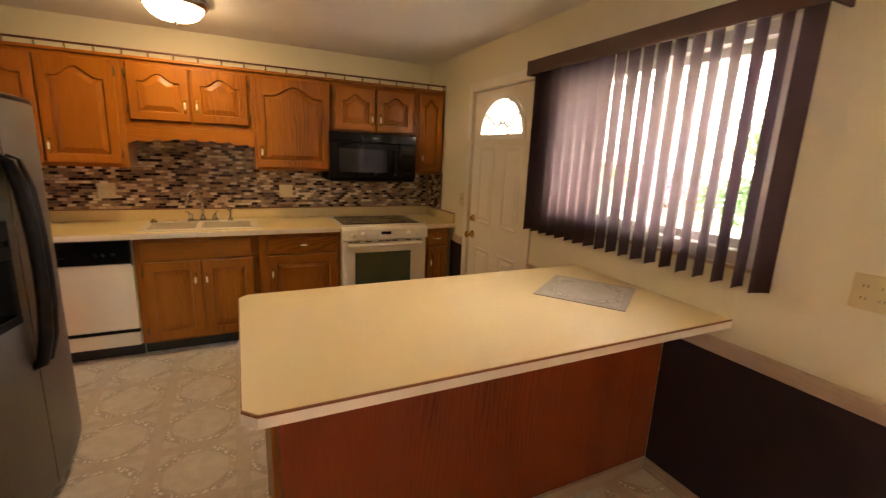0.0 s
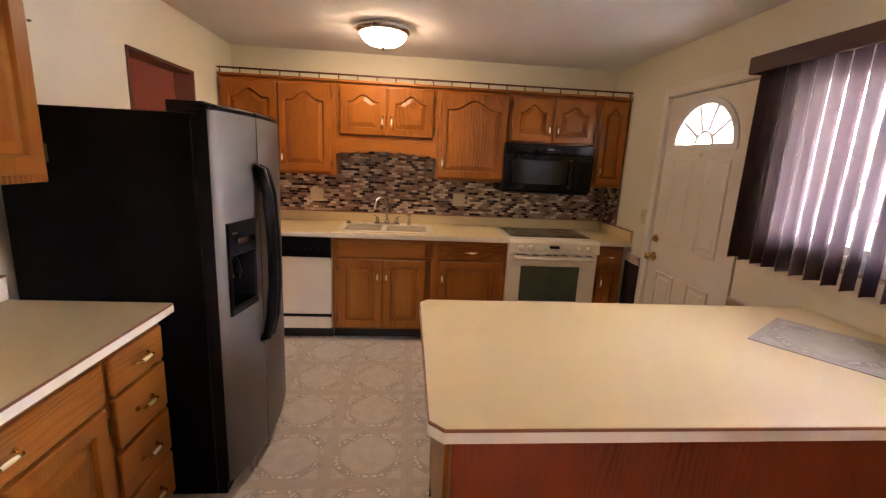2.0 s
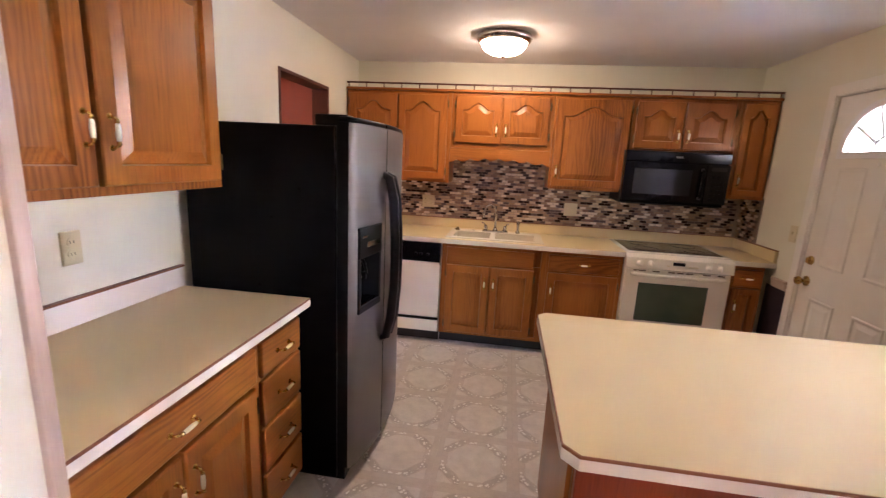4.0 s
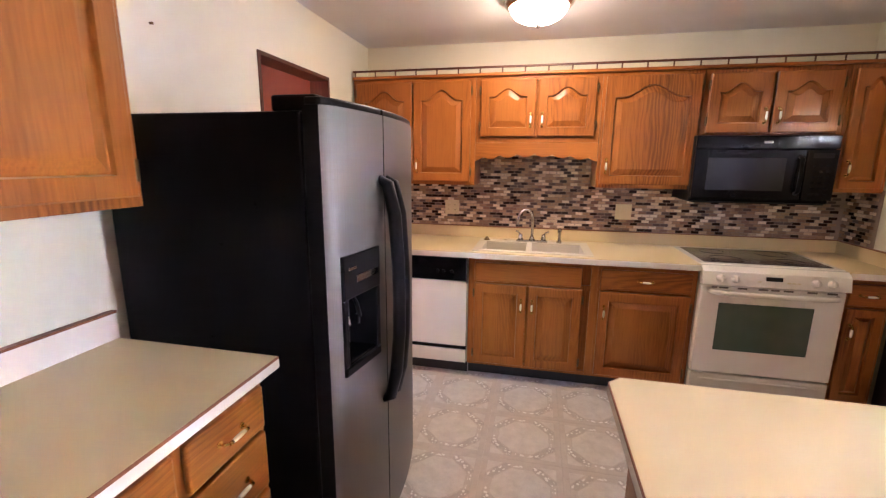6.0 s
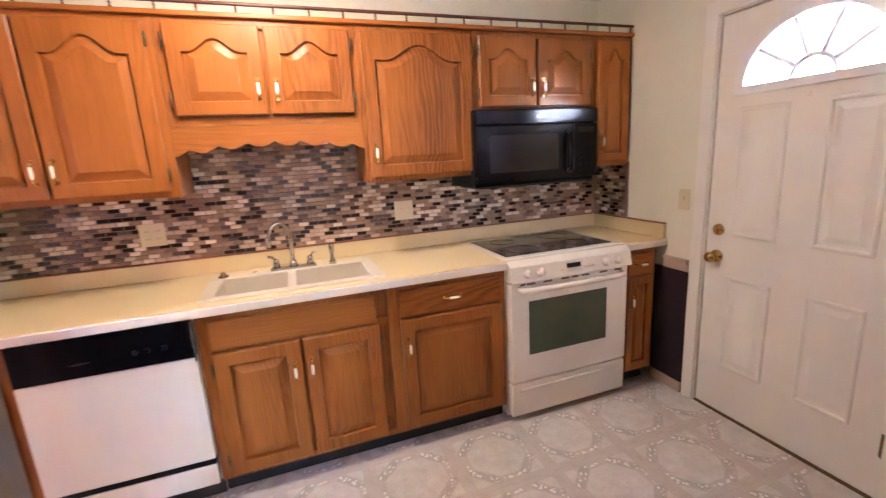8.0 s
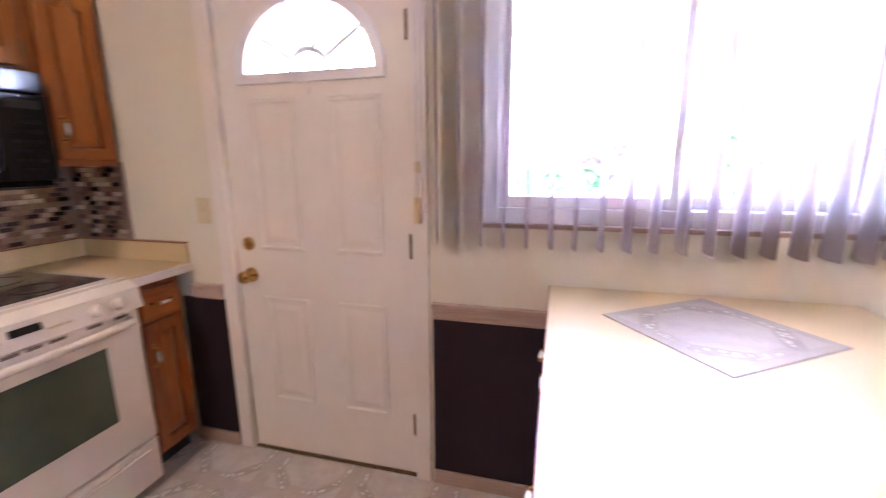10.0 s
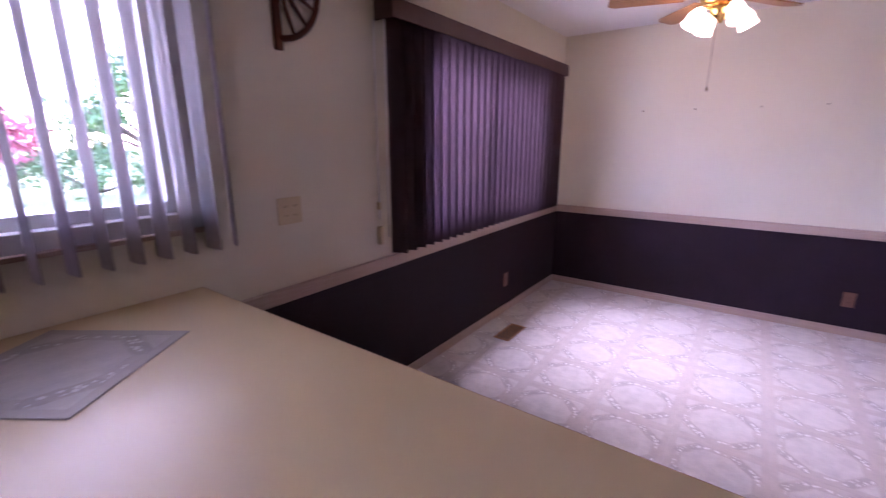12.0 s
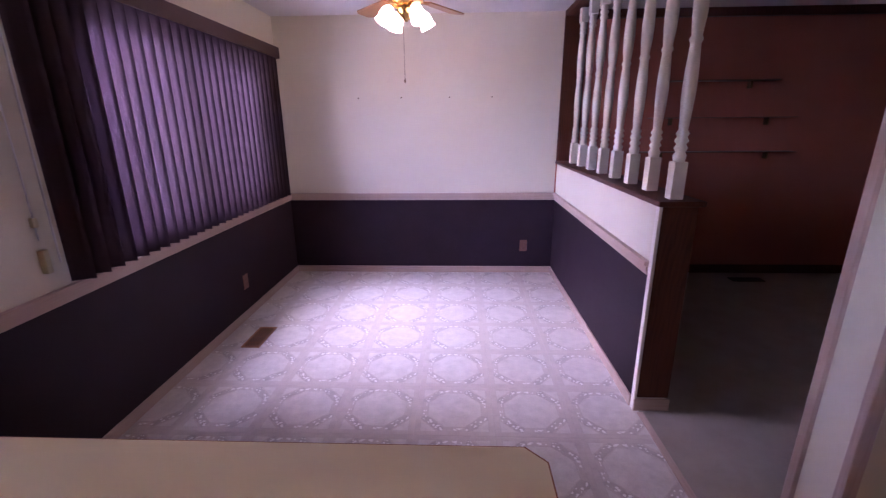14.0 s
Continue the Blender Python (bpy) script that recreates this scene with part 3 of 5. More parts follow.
def pull_mesh():
    """Brass posts with a porcelain grip, lying along x, front towards -y."""
    bm = B()
    for s in (-1, 1):
        tube(bm, [(s * 0.043, 0, 0), (s * 0.041, -0.016, 0), (s * 0.034, -0.026, 0)], [0.0045, 0.004, 0.004], 8, 0)
        cyl(bm, (s * 0.043, 0, 0), (s * 0.043, -0.003, 0), 0.009, None, 10, 0)
        cyl(bm, (s * 0.036, -0.026, 0), (s * 0.024, -0.026, 0), 0.0055, None, 10, 0)
    r = [0.005, 0.0068, 0.0072, 0.0068, 0.005]
    tube(bm, [(-0.026 + 0.013 * i, -0.026, 0) for i in range(5)], r, 10, 1)
    return finish("pull", bm, [M_BRASS, M_PORC])


PULL = pull_mesh()
HINGE = finish("hinge", cyl(box(B(), -0.006, -0.004, -0.026, 0.006, 0.0, 0.026, 0.001), (0.0, -0.006, -0.03), (0.0, -0.006, 0.03), 0.004, None, 8), M_HINGE)


def add_door(cab, x, z, w, h, rise=0.0, pull=None, hinge=None, depth=0.0):
    d = part("door", panel_door(B(), w, h, 0.022, 0.058 if w > 0.26 else 0.045, rise), M_OAK, cab, "", pose(x, depth, z))
    if pull:
        part("handle", PULL, None, d, "brass handle with a white porcelain grip", pose(pull[0], -0.020, pull[1], 0, 90, 0))
    if hinge is not None:
        for hz in (0.07, h - 0.07):
            part("hinge", HINGE, None, d, "antique brass hinge", pose(-0.006 if hinge < 0 else w + 0.006, -0.012, hz))
    return d


def add_drawer(cab, x, z, w, h, pulls=1):
    d = part("drawer", box(B(), 0, -0.020, 0, w, 0.0, h, 0.006), M_OAKX, cab, "", pose(x, 0, z))
    for i in range(pulls):
        part("handle", PULL, None, d, "brass handle with a white porcelain grip", pose(w / 2, -0.020, h / 2))
    return d


def base_cabinet(m, w, label, depth=0.58, h=0.874, frame_gaps=(), group="base cabinets", body_top=0.874):
    """Carcass with a face frame; the front's outer face is at y = 0 and the depth goes to +y."""
    cab = thing("base_cabinet", m, label, "cabinet", group)
    b = B()
    box(b, 0, 0.019, 0.095, w, depth, body_top)
    if body_top < h:
        box(b, 0, 0.019, body_top, w, 0.031, h)
    part("body", b, M_OAK, cab)
    b = B()
    for x0, x1 in ((0, 0.042), (w - 0.042, w)):
        box(b, x0, 0, 0.095, x1, 0.019, h, 0.0015)
    for z0, z1 in ((0.095, 0.125), (h - 0.03, h), *frame_gaps):
        box(b, 0.042, 0, z0, w - 0.042, 0.019, z1, 0.0015)
    part("face_frame", b, M_OAK, cab)
    part("toe_kick", box(B(), 0, 0.065, 0.0, w, 0.08, 0.095), M_TOE, cab, "black toe kick")
    return cab


def wall_cabinet(m, w, h, label, depth=0.305, group="wall cabinets"):
    cab = thing("wall_cabinet", m, label, "cabinet", group)
    part("body", box(B(), 0, 0.019, 0, w, depth, h), M_OAK, cab)
    b = B()
    for x0, x1 in ((0, 0.040), (w - 0.040, w)):
        box(b, x0, 0, 0, x1, 0.019, h, 0.0015)
    for z0, z1 in ((0, 0.035), (h - 0.04, h)):
        box(b, 0.040, 0, z0, w - 0.040, 0.019, z1, 0.0015)
    part("face_frame", b, M_OAK, cab)
    return cab


YF = 4.155      # front of the base cabinets
YU = 4.455      # front of the wall cabinets
UB, UT = 1.345, 2.095

# base run on the kitchen wall
c = base_cabinet(pose(0.105, YF, 0), 0.845, "honey oak sink base with two doors", frame_gaps=((0.690, 0.725),), body_top=0.715)
add_drawer(c, 0.045, 0.715, 0.70, 0.130, 0)
add_door(c, 0.045, 0.118, 0.350, 0.580, 0, (0.318, 0.44), -1)
add_door(c, 0.408, 0.118, 0.345, 0.580, 0, (0.028, 0.44), 1)
c = base_cabinet(pose(0.950, YF, 0), 0.582, "honey oak base cabinet with drawer and door", frame_gaps=((0.690, 0.725),))
add_drawer(c, 0.016, 0.715, 0.535, 0.130)
add_door(c, 0.016, 0.118, 0.535, 0.580, 0, (0.030, 0.44), 1)
c = base_cabinet(pose(2.300, YF, 0), 0.235, "narrow honey oak cabinet beside the range", frame_gaps=((0.690, 0.725),))
add_drawer(c, 0.022, 0.715, 0.190, 0.130)
add_door(c, 0.022, 0.118, 0.190, 0.580, 0, (0.030, 0.44), None)
c = base_cabinet(pose(-0.838, YF, 0), 0.325, "honey oak corner cabinet beside the dishwasher")
add_door(c, 0.03, 0.118, 0.265, 0.72, 0, None, None)

# left run
c = base_cabinet(pose(-0.255, 1.282, 0, 0, 0, 90), 0.765, "honey oak base with wide drawer and two doors", frame_gaps=((0.690, 0.725),))
add_drawer(c, 0.040, 0.715, 0.715, 0.135)
add_door(c, 0.040, 0.118, 0.350, 0.580, 0, (0.318, 0.47), -1)
add_door(c, 0.400, 0.118, 0.350, 0.580, 0, (0.030, 0.47), 1)
c = base_cabinet(pose(-0.255, 2.047, 0, 0, 0, 90), 0.332, "honey oak bank of four drawers", frame_gaps=())
for dz, dh in ((0.715, 0.135), (0.515, 0.185), (0.315, 0.185), (0.115, 0.185)):
    add_drawer(c, 0.025, dz, 0.290, dh)

# peninsula
c = base_cabinet(pose(2.585, 2.500, 0, 0, 0, 180), 0.60, "peninsula cabinet with drawer and door facing the kitchen", frame_gaps=((0.690, 0.725),))
add_drawer(c, 0.03, 0.715, 0.54, 0.130)
add_door(c, 0.03, 0.118, 0.54, 0.580, 0, (0.030, 0.44), None)
for k in range(2):
    c = base_cabinet(pose(1.985 - 0.575 * k, 2.500, 0, 0, 0, 180), 0.575, "peninsula cabinet with drawer and door facing the kitchen", frame_gaps=((0.690, 0.725),))
    add_drawer(c, 0.03, 0.715, 0.515, 0.130)
    add_door(c, 0.03, 0.118, 0.515, 0.580, 0, (0.030, 0.44), None)
pp = thing("room_divider_panel", pose(0.855, PEN_Y0, 0), "reddish oak veneer panel under the laminate peninsula", "wood panel")
part("veneer", box(B(), 0, 0, 0.066, 1.730, 0.028, 0.872, 0.002), M_OAK2, pp)
part("end_panel", box(B(), -0.006, 0.03, 0.0, -0.001, 0.61, 0.872, 0.001), M_GROUT, pp, "grey brown end panel")
part("baseboard", box(B(), 0, -0.012, 0, 1.715, 0.0, 0.065, 0.004), M_RAILX, pp, "limed oak baseboard")

# wall cabinets on the kitchen wall
HU = UT - UB
c = wall_cabinet(pose(-0.830, YU, UB), 0.915, HU, "honey oak wall cabinet with two arched doors")
add_door(c, 0.025, 0.025, 0.425, HU - 0.055, 0.07, (0.395, 0.11), -1)
add_door(c, 0.460, 0.025, 0.420, HU - 0.055, 0.07, (0.028, 0.11), 1)
c = wall_cabinet(pose(0.087, YU, UB + 0.300), 0.836, HU - 0.300, "short honey oak cabinet above the sink")
add_door(c, 0.035, 0.042, 0.375, HU - 0.372, 0.055, (0.345, 0.11), -1)
add_door(c, 0.427, 0.042, 0.375, HU - 0.372, 0.055, (0.030, 0.11), 1)
# scalloped valance between the tall cabinets
va = thing("sink_valance", pose(0.087, YU, UB), "scalloped honey oak valance above the sink", "valance")
out = [(0.0, 0.299)]
for i in range(61):
    s = i / 60
    out.append((0.836 * s, 0.225 - 0.022 * abs(math.sin(math.pi * (s * 7 + 0.5))) - 0.03 * (1 - math.sin(math.pi * s))))
out += [(0.836, 0.299)]
part("board", prism(B(), out, 0.0, 0.019), M_OAKX, va)
c = wall_cabinet(pose(0.925, YU, UB), 0.605, HU, "honey oak wall cabinet with one wide arched door")
add_door(c, 0.022, 0.025, 0.570, HU - 0.055, 0.075, (0.030, 0.12), 1)
c = wall_cabinet(pose(1.532, YU, UB + 0.345), 0.776, HU - 0.345, "short honey oak cabinet above the microwave")
add_door(c, 0.030, 0.014, 0.348, HU - 0.392, 0.055, (0.318, 0.10), -1)
add_door(c, 0.392, 0.014, 0.350, HU - 0.392, 0.055, (0.030, 0.10), 1)
c = wall_cabinet(pose(2.310, YU, UB), 0.276, HU, "narrow honey oak wall cabinet in the corner")
add_door(c, 0.024, 0.025, 0.226, HU - 0.055, 0.055, (0.028, 0.12), None)
# gallery rail on top
gr = thing("gallery_rail", pose(-0.83, YU - 0.012, UT), "thin dark wooden gallery rail above the cabinets", "rail")
part("base_moulding", box(B(), 0, -0.012, -0.004, 3.416, 0.02, 0.016, 0.004), M_OAKX, gr)
part("top_bar", box(B(), 0, -0.006, 0.047, 3.416, 0.010, 0.060, 0.003), M_WALNUT, gr)
SPIN = finish("spindle", lathe(B(), [(0.004, 0.016), (0.006, 0.022), (0.003, 0.027), (0.006, 0.033), (0.004, 0.040), (0.005, 0.047)], 8), M_WALNUT)
for i in range(23):
    part("spindle", SPIN, None, gr, "", pose(0.02 + i * 0.1534, 0.002, 0))

# left wall cabinet
c = wall_cabinet(pose(-0.532, 1.282, 1.382, 0, 0, 90), 1.035, 0.815, "honey oak wall cabinet with two arched doors")
add_door(c, 0.018, 0.028, 0.478, 0.758, 0.075, (0.450, 0.155), -1)
add_door(c, 0.512, 0.028, 0.498, 0.758, 0.075, (0.032, 0.150), 1)


# ---- countertops ----
def worktop(name, outline, label, z0=0.876, z1=0.914, splash=()):
    """A laminate slab from an outline in x, y, with a thin wood line under its top sheet."""
    t = thing(name, pose(0, 0, 0), label, "countertop")
    n = len(outline)
    cx, cy = sum(p[0] for p in outline) / n, sum(p[1] for p in outline) / n

    def slab(za, zb, grow, mat_):
        bm = B()
        pts = [(x + grow * (1 if x > cx else -1), y + grow * (1 if y > cy else -1)) for x, y in outline]
        lo, hi = [bm.verts.new((x, y, za)) for x, y in pts], [bm.verts.new((x, y, zb)) for x, y in pts]
        bm.faces.new(lo[::-1])
        bm.faces.new(hi)
        for i in range(n):
            bm.faces.new((lo[i], lo[(i + 1) % n], hi[(i + 1) % n], hi[i]))
        return finish(name, bm, mat_)
    part("edge_band", slab(z0, z1 - 0.009, 0.0, M_LAMEDGE), None, t, "pale laminate edge")
    part("wood_line", slab(z1 - 0.009, z1 - 0.0012, 0.0, M_EDGE), None, t, "thin brown wooden line")
    part("top_sheet", slab(z1 - 0.0012, z1, -0.003, M_LAM), None, t, "cream laminate sheet")
    return t


CH = 0.035
worktop("countertop_peninsula", [(0.760 + CH, 1.608), (XR - 0.002, 1.608), (XR - 0.002, 2.535), (0.760 + CH, 2.535), (0.760, 2.535 - CH), (0.760, 1.608 + CH)],
        "cream laminate peninsula top with clipped corners")
t = worktop("countertop", [(XL + 0.003, 1.283), (-0.220, 1.283), (-0.220, 2.430), (XL + 0.003, 2.430)], "cream laminate counter with a low backsplash")
part("backsplash", box(B(), XL + 0.003, 1.283, 0.916, XL + 0.022, 2.426, 1.005, 0.002), M_LAMEDGE, t, "pale laminate backsplash")
part("splash_trim", box(B(), XL + 0.003, 1.283, 1.006, XL + 0.026, 2.426, 1.014, 0.001), M_EDGE, t, "thin brown wooden line")

# counter on the kitchen wall with a hole for the sink
SX0, SX1, SY0, SY1 = 0.135, 0.905, 4.190, 4.630
t = thing("countertop", pose(0, 0, 0), "cream laminate counter with sink and backsplash", "countertop")
for x0, y0, x1, y1 in ((-0.838, 4.125, SX0, 4.762), (SX1, 4.125, 1.530, 4.762), (SX0, 4.125, SX1, SY0), (SX0, SY1, SX1, 4.762), (2.300, 4.125, 2.588, 4.762), (1.530, 4.700, 2.300, 4.762)):
    part("top_sheet", box(B(), x0, y0, 0.876, x1, y1, 0.914), M_LAM, t)
b = B()
for x0, x1 in ((-0.838, 1.530), (2.300, 2.588)):
    box(b, x0, 4.116, 0.874, x1, 4.1245, 0.9105, 0.003)
part("edge_band", b, M_LAMEDGE, t, "pale laminate edge")
part("backsplash", box(B(), -0.838, 4.738, 0.9145, 2.586, 4.763, 1.000, 0.003), M_LAM, t)
part("side_splash", box(B(), 2.565, 4.130, 0.9145, 2.588, 4.737, 1.000, 0.003), M_LAM, t)
part("splash_trim", box(box(B(), -0.838, 4.734, 1.0005, 2.586, 4.763, 1.006, 0.001), 2.561, 4.130, 1.0005, 2.588, 4.733, 1.006, 0.001), M_EDGE, t, "thin brown wooden line")


# ---- sink and faucet ----
sk = thing("sink", pose(0, 0, 0), "bisque double-bowl drop-in sink", "sink")
for x0, x1 in ((SX0 + 0.045, 0.480), (0.520, SX1 - 0.045)):
    y0, y1, zb = SY0 + 0.045, SY1 - 0.085, 0.74
    b = B()
    for a in ((x0 - 0.012, y0 - 0.012, x0, y1 + 0.012), (x1, y0 - 0.012, x1 + 0.012, y1 + 0.012), (x0, y0 - 0.012, x1, y0), (x0, y1, x1, y1 + 0.012)):
        box(b, a[0], a[1], zb, a[2], a[3], 0.908)
    box(b, x0 - 0.012, y0 - 0.012, zb - 0.012, x1 + 0.012, y1 + 0.012, zb)
    part("bowl", b, M_SINK, sk)
b = B()
for a in ((SX0 - 0.015, SY0 - 0.012, SX1 + 0.015, SY0 + 0.045), (SX0 - 0.015, SY1 - 0.085, SX1 + 0.015, SY1 + 0.012), (SX0 - 0.015, SY0 + 0.046, SX0 + 0.045, SY1 - 0.086),
          (SX1 - 0.045, SY0 + 0.046, SX1 + 0.015, SY1 - 0.086), (0.480, SY0 + 0.046, 0.520, SY1 - 0.086)):
    box(b, a[0], a[1], 0.908, a[2], a[3], 0.921, 0.004)
part("rim", b, M_SINK, sk)
for x in (0.33, 0.69):
    part("drain", lathe(B(), [(0.04, 0.7405), (0.042, 0.743), (0.03, 0.743), (0.01, 0.7415)], 18, (x, 4.39, 0)), M_CHROME, sk, "metal drain")
fa = thing("faucet", pose(0.515, 4.590, 0.921), "brushed nickel gooseneck faucet with two levers", "faucet")
part("deck_plate", box(B(), -0.115, -0.026, 0, 0.115, 0.026, 0.014, 0.006), M_CHROME, fa)
neck = [(0, 0, 0.01), (0, 0, 0.17)] + [(-0.055 * (1 - math.cos(a)) * 0.95, -0.055 * (1 - math.cos(a)) * 0.4, 0.17 + 0.075 * math.sin(a)) for a in [math.pi * k / 12 for k in range(1, 13)]] + [(-0.106, -0.045, 0.13)]
part("spout", tube(lathe(B(), [(0.022, 0.014), (0.018, 0.03), (0.013, 0.045)], 16), neck, 0.0105, 12), M_CHROME, fa)
for s in (-1, 1):
    b = lathe(B(), [(0.019, 0.014), (0.016, 0.04), (0.012, 0.055), (0.006, 0.06)], 14, (s * 0.085, 0, 0))
    tube(b, [(s * 0.085, 0, 0.052), (s * 0.10, -0.02, 0.075), (s * 0.115, -0.045, 0.085)], [0.006, 0.005, 0.007], 8)
    part("lever", b, M_CHROME, fa)
sp = thing("side_sprayer", pose(0.715, 4.590, 0.921), "nickel side sprayer beside the faucet", "sprayer")
part("body", lathe(B(), [(0.020, 0), (0.018, 0.012), (0.010, 0.03), (0.011, 0.06), (0.016, 0.085), (0.013, 0.105), (0.008, 0.11)], 14), M_CHROME, sp)
st = thing("sink_stopper", pose(0.175, 4.590, 0.921), "dark metal sink hole cover", "stopper")
part("body", lathe(B(), [(0.024, 0), (0.025, 0.005), (0.014, 0.012), (0.011, 0.022), (0.004, 0.026)], 16), M_HINGE, st)

# ---- dishwasher ----
dw = thing("dishwasher", pose(-0.508, YF, 0), "bisque dishwasher with black control strip", "dishwasher")
part("body", box(B(), 0.0, 0.02, 0.095, 0.608, 0.57, 0.868), M_WHITE, dw)
part("control_panel", box(B(), 0.004, -0.022, 0.705, 0.604, 0.019, 0.866, 0.004), M_BLACK, dw, "black control panel")
part("door", box(B(), 0.004, -0.018, 0.225, 0.604, 0.019, 0.702, 0.004), M_WHITE, dw)
part("trim_strip", box(B(), 0.004, -0.014, 0.198, 0.604, 0.019, 0.223, 0.002), M_BLACK, dw, "black strip")
part("access_panel", box(B(), 0.004, -0.018, 0.100, 0.604, 0.019, 0.196, 0.003), M_WHITE, dw)
part("edge_trim", box(B(), 0.600, -0.026, 0.690, 0.607, -0.022, 0.862, 0.001), M_CHROME, dw, "metal edge trim")
part("kick_plate", box(B(), 0.0, 0.05, 0.0, 0.608, 0.065, 0.094), M_TOE, dw, "black kick plate")
for x in (0.40, 0.44, 0.50):
    part("dial", cyl(B(), (x, -0.022, 0.77), (x, -0.032, 0.77), 0.012, 0.010, 14), M_PLASTIC, dw)
part("badge", box(B(), 0.19, -0.0235, 0.757, 0.25, -0.022, 0.765), M_CHROME, dw)

# ---- range ----
rg = thing("range", pose(1.535, 4.130, 0), "bisque slide-in electric range with glass cooktop", "range")
W = 0.760
part("body", box(B(), 0.0, 0.03, 0.02, W, 0.60, 0.895, 0.003), M_WHITE, rg)
part("cooktop", box(B(), -0.005, 0.035, 0.896, W + 0.005, 0.568, 0.916, 0.004), M_WHITE, rg)
part("cooktop_glass", box(B(), 0.035, 0.075, 0.9165, W - 0.035, 0.545, 0.9195, 0.001), M_COOK, rg, "speckled dark ceramic glass")
for x, y, r in ((0.20, 0.19, 0.095), (0.56, 0.19, 0.075), (0.20, 0.43, 0.075), (0.56, 0.43, 0.095)):
    b = B()
    tube(b, [(x + r * math.cos(math.pi * k / 18), y + r * math.sin(math.pi * k / 18), 0.9196) for k in range(37)], 0.0016, 4)
    part("burner_ring", b, M_DARKGLASS, rg, "dark burner ring")
b = B()
prism(b, [(-0.05, 0.805), (0.06, 0.805), (0.06, 0.912), (0.0, 0.912), (-0.035, 0.885)], 0.0, W)
bmesh.ops.transform(b, matrix=Matrix(((0, 1, 0, 0), (1, 0, 0, 0), (0, 0, 1, 0), (0, 0, 0, 1))), verts=b.verts)
part("control_panel", b, M_WHITE, rg)
for x in (0.095, 0.175, 0.585, 0.665):
    k = part("knob", box(lathe(B(), [(0.024, 0), (0.024, 0.006), (0.019, 0.010), (0.017, 0.022), (0.006, 0.024)], 20), -0.004, -0.018, 0.02, 0.004, 0.018, 0.028, 0.002), M_WHITE, rg, "", pose(x, -0.043, 0.846, 80, 0, 0))
part("clock", box(B(), -0.042, -0.006, -0.012, 0.042, 0.004, 0.012, 0.001), M_DARKGLASS, rg, "dark clock display", pose(0.375, -0.042, 0.856, -10, 0, 0))
for x in (0.30, 0.45, 0.475, 0.50):
    part("button", box(B(), -0.009, -0.004, -0.004, 0.009, 0.004, 0.004, 0.001), M_PLATE, rg, "", pose(x, -0.044, 0.838, -10, 0, 0))
part("oven_door", box(B(), 0.004, -0.025, 0.235, W - 0.004, 0.029, 0.795, 0.008), M_WHITE, rg)
part("oven_window", box(B(), 0.110, -0.028, 0.388, 0.610, -0.0255, 0.690, 0.001), M_OVEN, rg, "greenish dark oven glass")
b = B()
tube(b, [(0.05, -0.025, 0.762), (0.06, -0.055, 0.762), (0.12, -0.066, 0.760), (0.38, -0.069, 0.758), (0.64, -0.066, 0.760), (0.70, -0.055, 0.762), (0.71, -0.025, 0.762)], 0.015, 12)
part("handle", b, M_WHITE, rg)
for x, w in ((0.06, 0.03), (0.10, 0.05), (0.20, 0.05), (0.31, 0.05), (0.375, 0.045), (0.44, 0.05), (0.56, 0.05), (0.66, 0.05)):
    part("vent_slot", box(B(), x, -0.0275, 0.780, x + w, -0.0255, 0.790), M_VENTSLOT, rg, "grey brown vent slot")
part("drawer", box(B(), 0.004, -0.022, 0.035, W - 0.004, 0.029, 0.225, 0.008), M_WHITE, rg)
part("drawer_lip", box(B(), 0.05, -0.032, 0.180, W - 0.05, -0.0225, 0.196, 0.004), M_WHITE, rg)
part("foot", box(B(), 0.03, 0.06, 0.0, W - 0.03, 0.55, 0.02), M_TOE, rg, "dark base")

# ---- microwave ----
mw = thing("microwave", pose(1.500, 4.365, 1.275), "black over-the-range microwave under the cabinet", "microwave")
part("body", box(B(), 0.0, 0.035, 0.0, 0.775, 0.395, 0.410, 0.004), M_BLACKM, mw)
part("door", box(B(), 0.0, 0.0, 0.022, 0.605, 0.034, 0.325, 0.006), M_BLACK, mw)
part("window", box(B(), 0.075, -0.003, 0.075, 0.505, -0.0005, 0.275, 0.001), M_MWGLASS, mw, "dark grey door window")
part("vent_grille", box(B(), 0.0, 0.0, 0.330, 0.775, 0.034, 0.408, 0.006), M_BLACK, mw)
part("control_panel", box(B(), 0.610, 0.0, 0.022, 0.775, 0.034, 0.325, 0.004), M_BLACK, mw)
part("handle", tube(B(), [(0.575, 0.0, 0.06), (0.575, -0.03, 0.075), (0.575, -0.036, 0.17), (0.575, -0.03, 0.27), (0.575, 0.0, 0.285)], 0.012, 10), M_PLASTIC, mw)
part("display", box(B(), 0.64, -0.0015, 0.275, 0.75, -0.0003, 0.305), M_DARKGLASS, mw)
KEY = finish("key", box(B(), -0.011, -0.0015, -0.006, 0.011, 0, 0.006), M_PLASTIC)
for i in range(3):
    for j in range(6):
        part("key", KEY, None, mw, "", pose(0.660 + 0.035 * i, 0.0, 0.06 + 0.034 * j))
part("badge", box(B(), 0.37, -0.0015, 0.362, 0.42, -0.0003, 0.376), M_CHROME, mw, "small metal badge")
part("bottom_vent", box(B(), 0.02, 0.03, -0.008, 0.755, 0.30, 0.0, 0.002), M_TOE, mw)

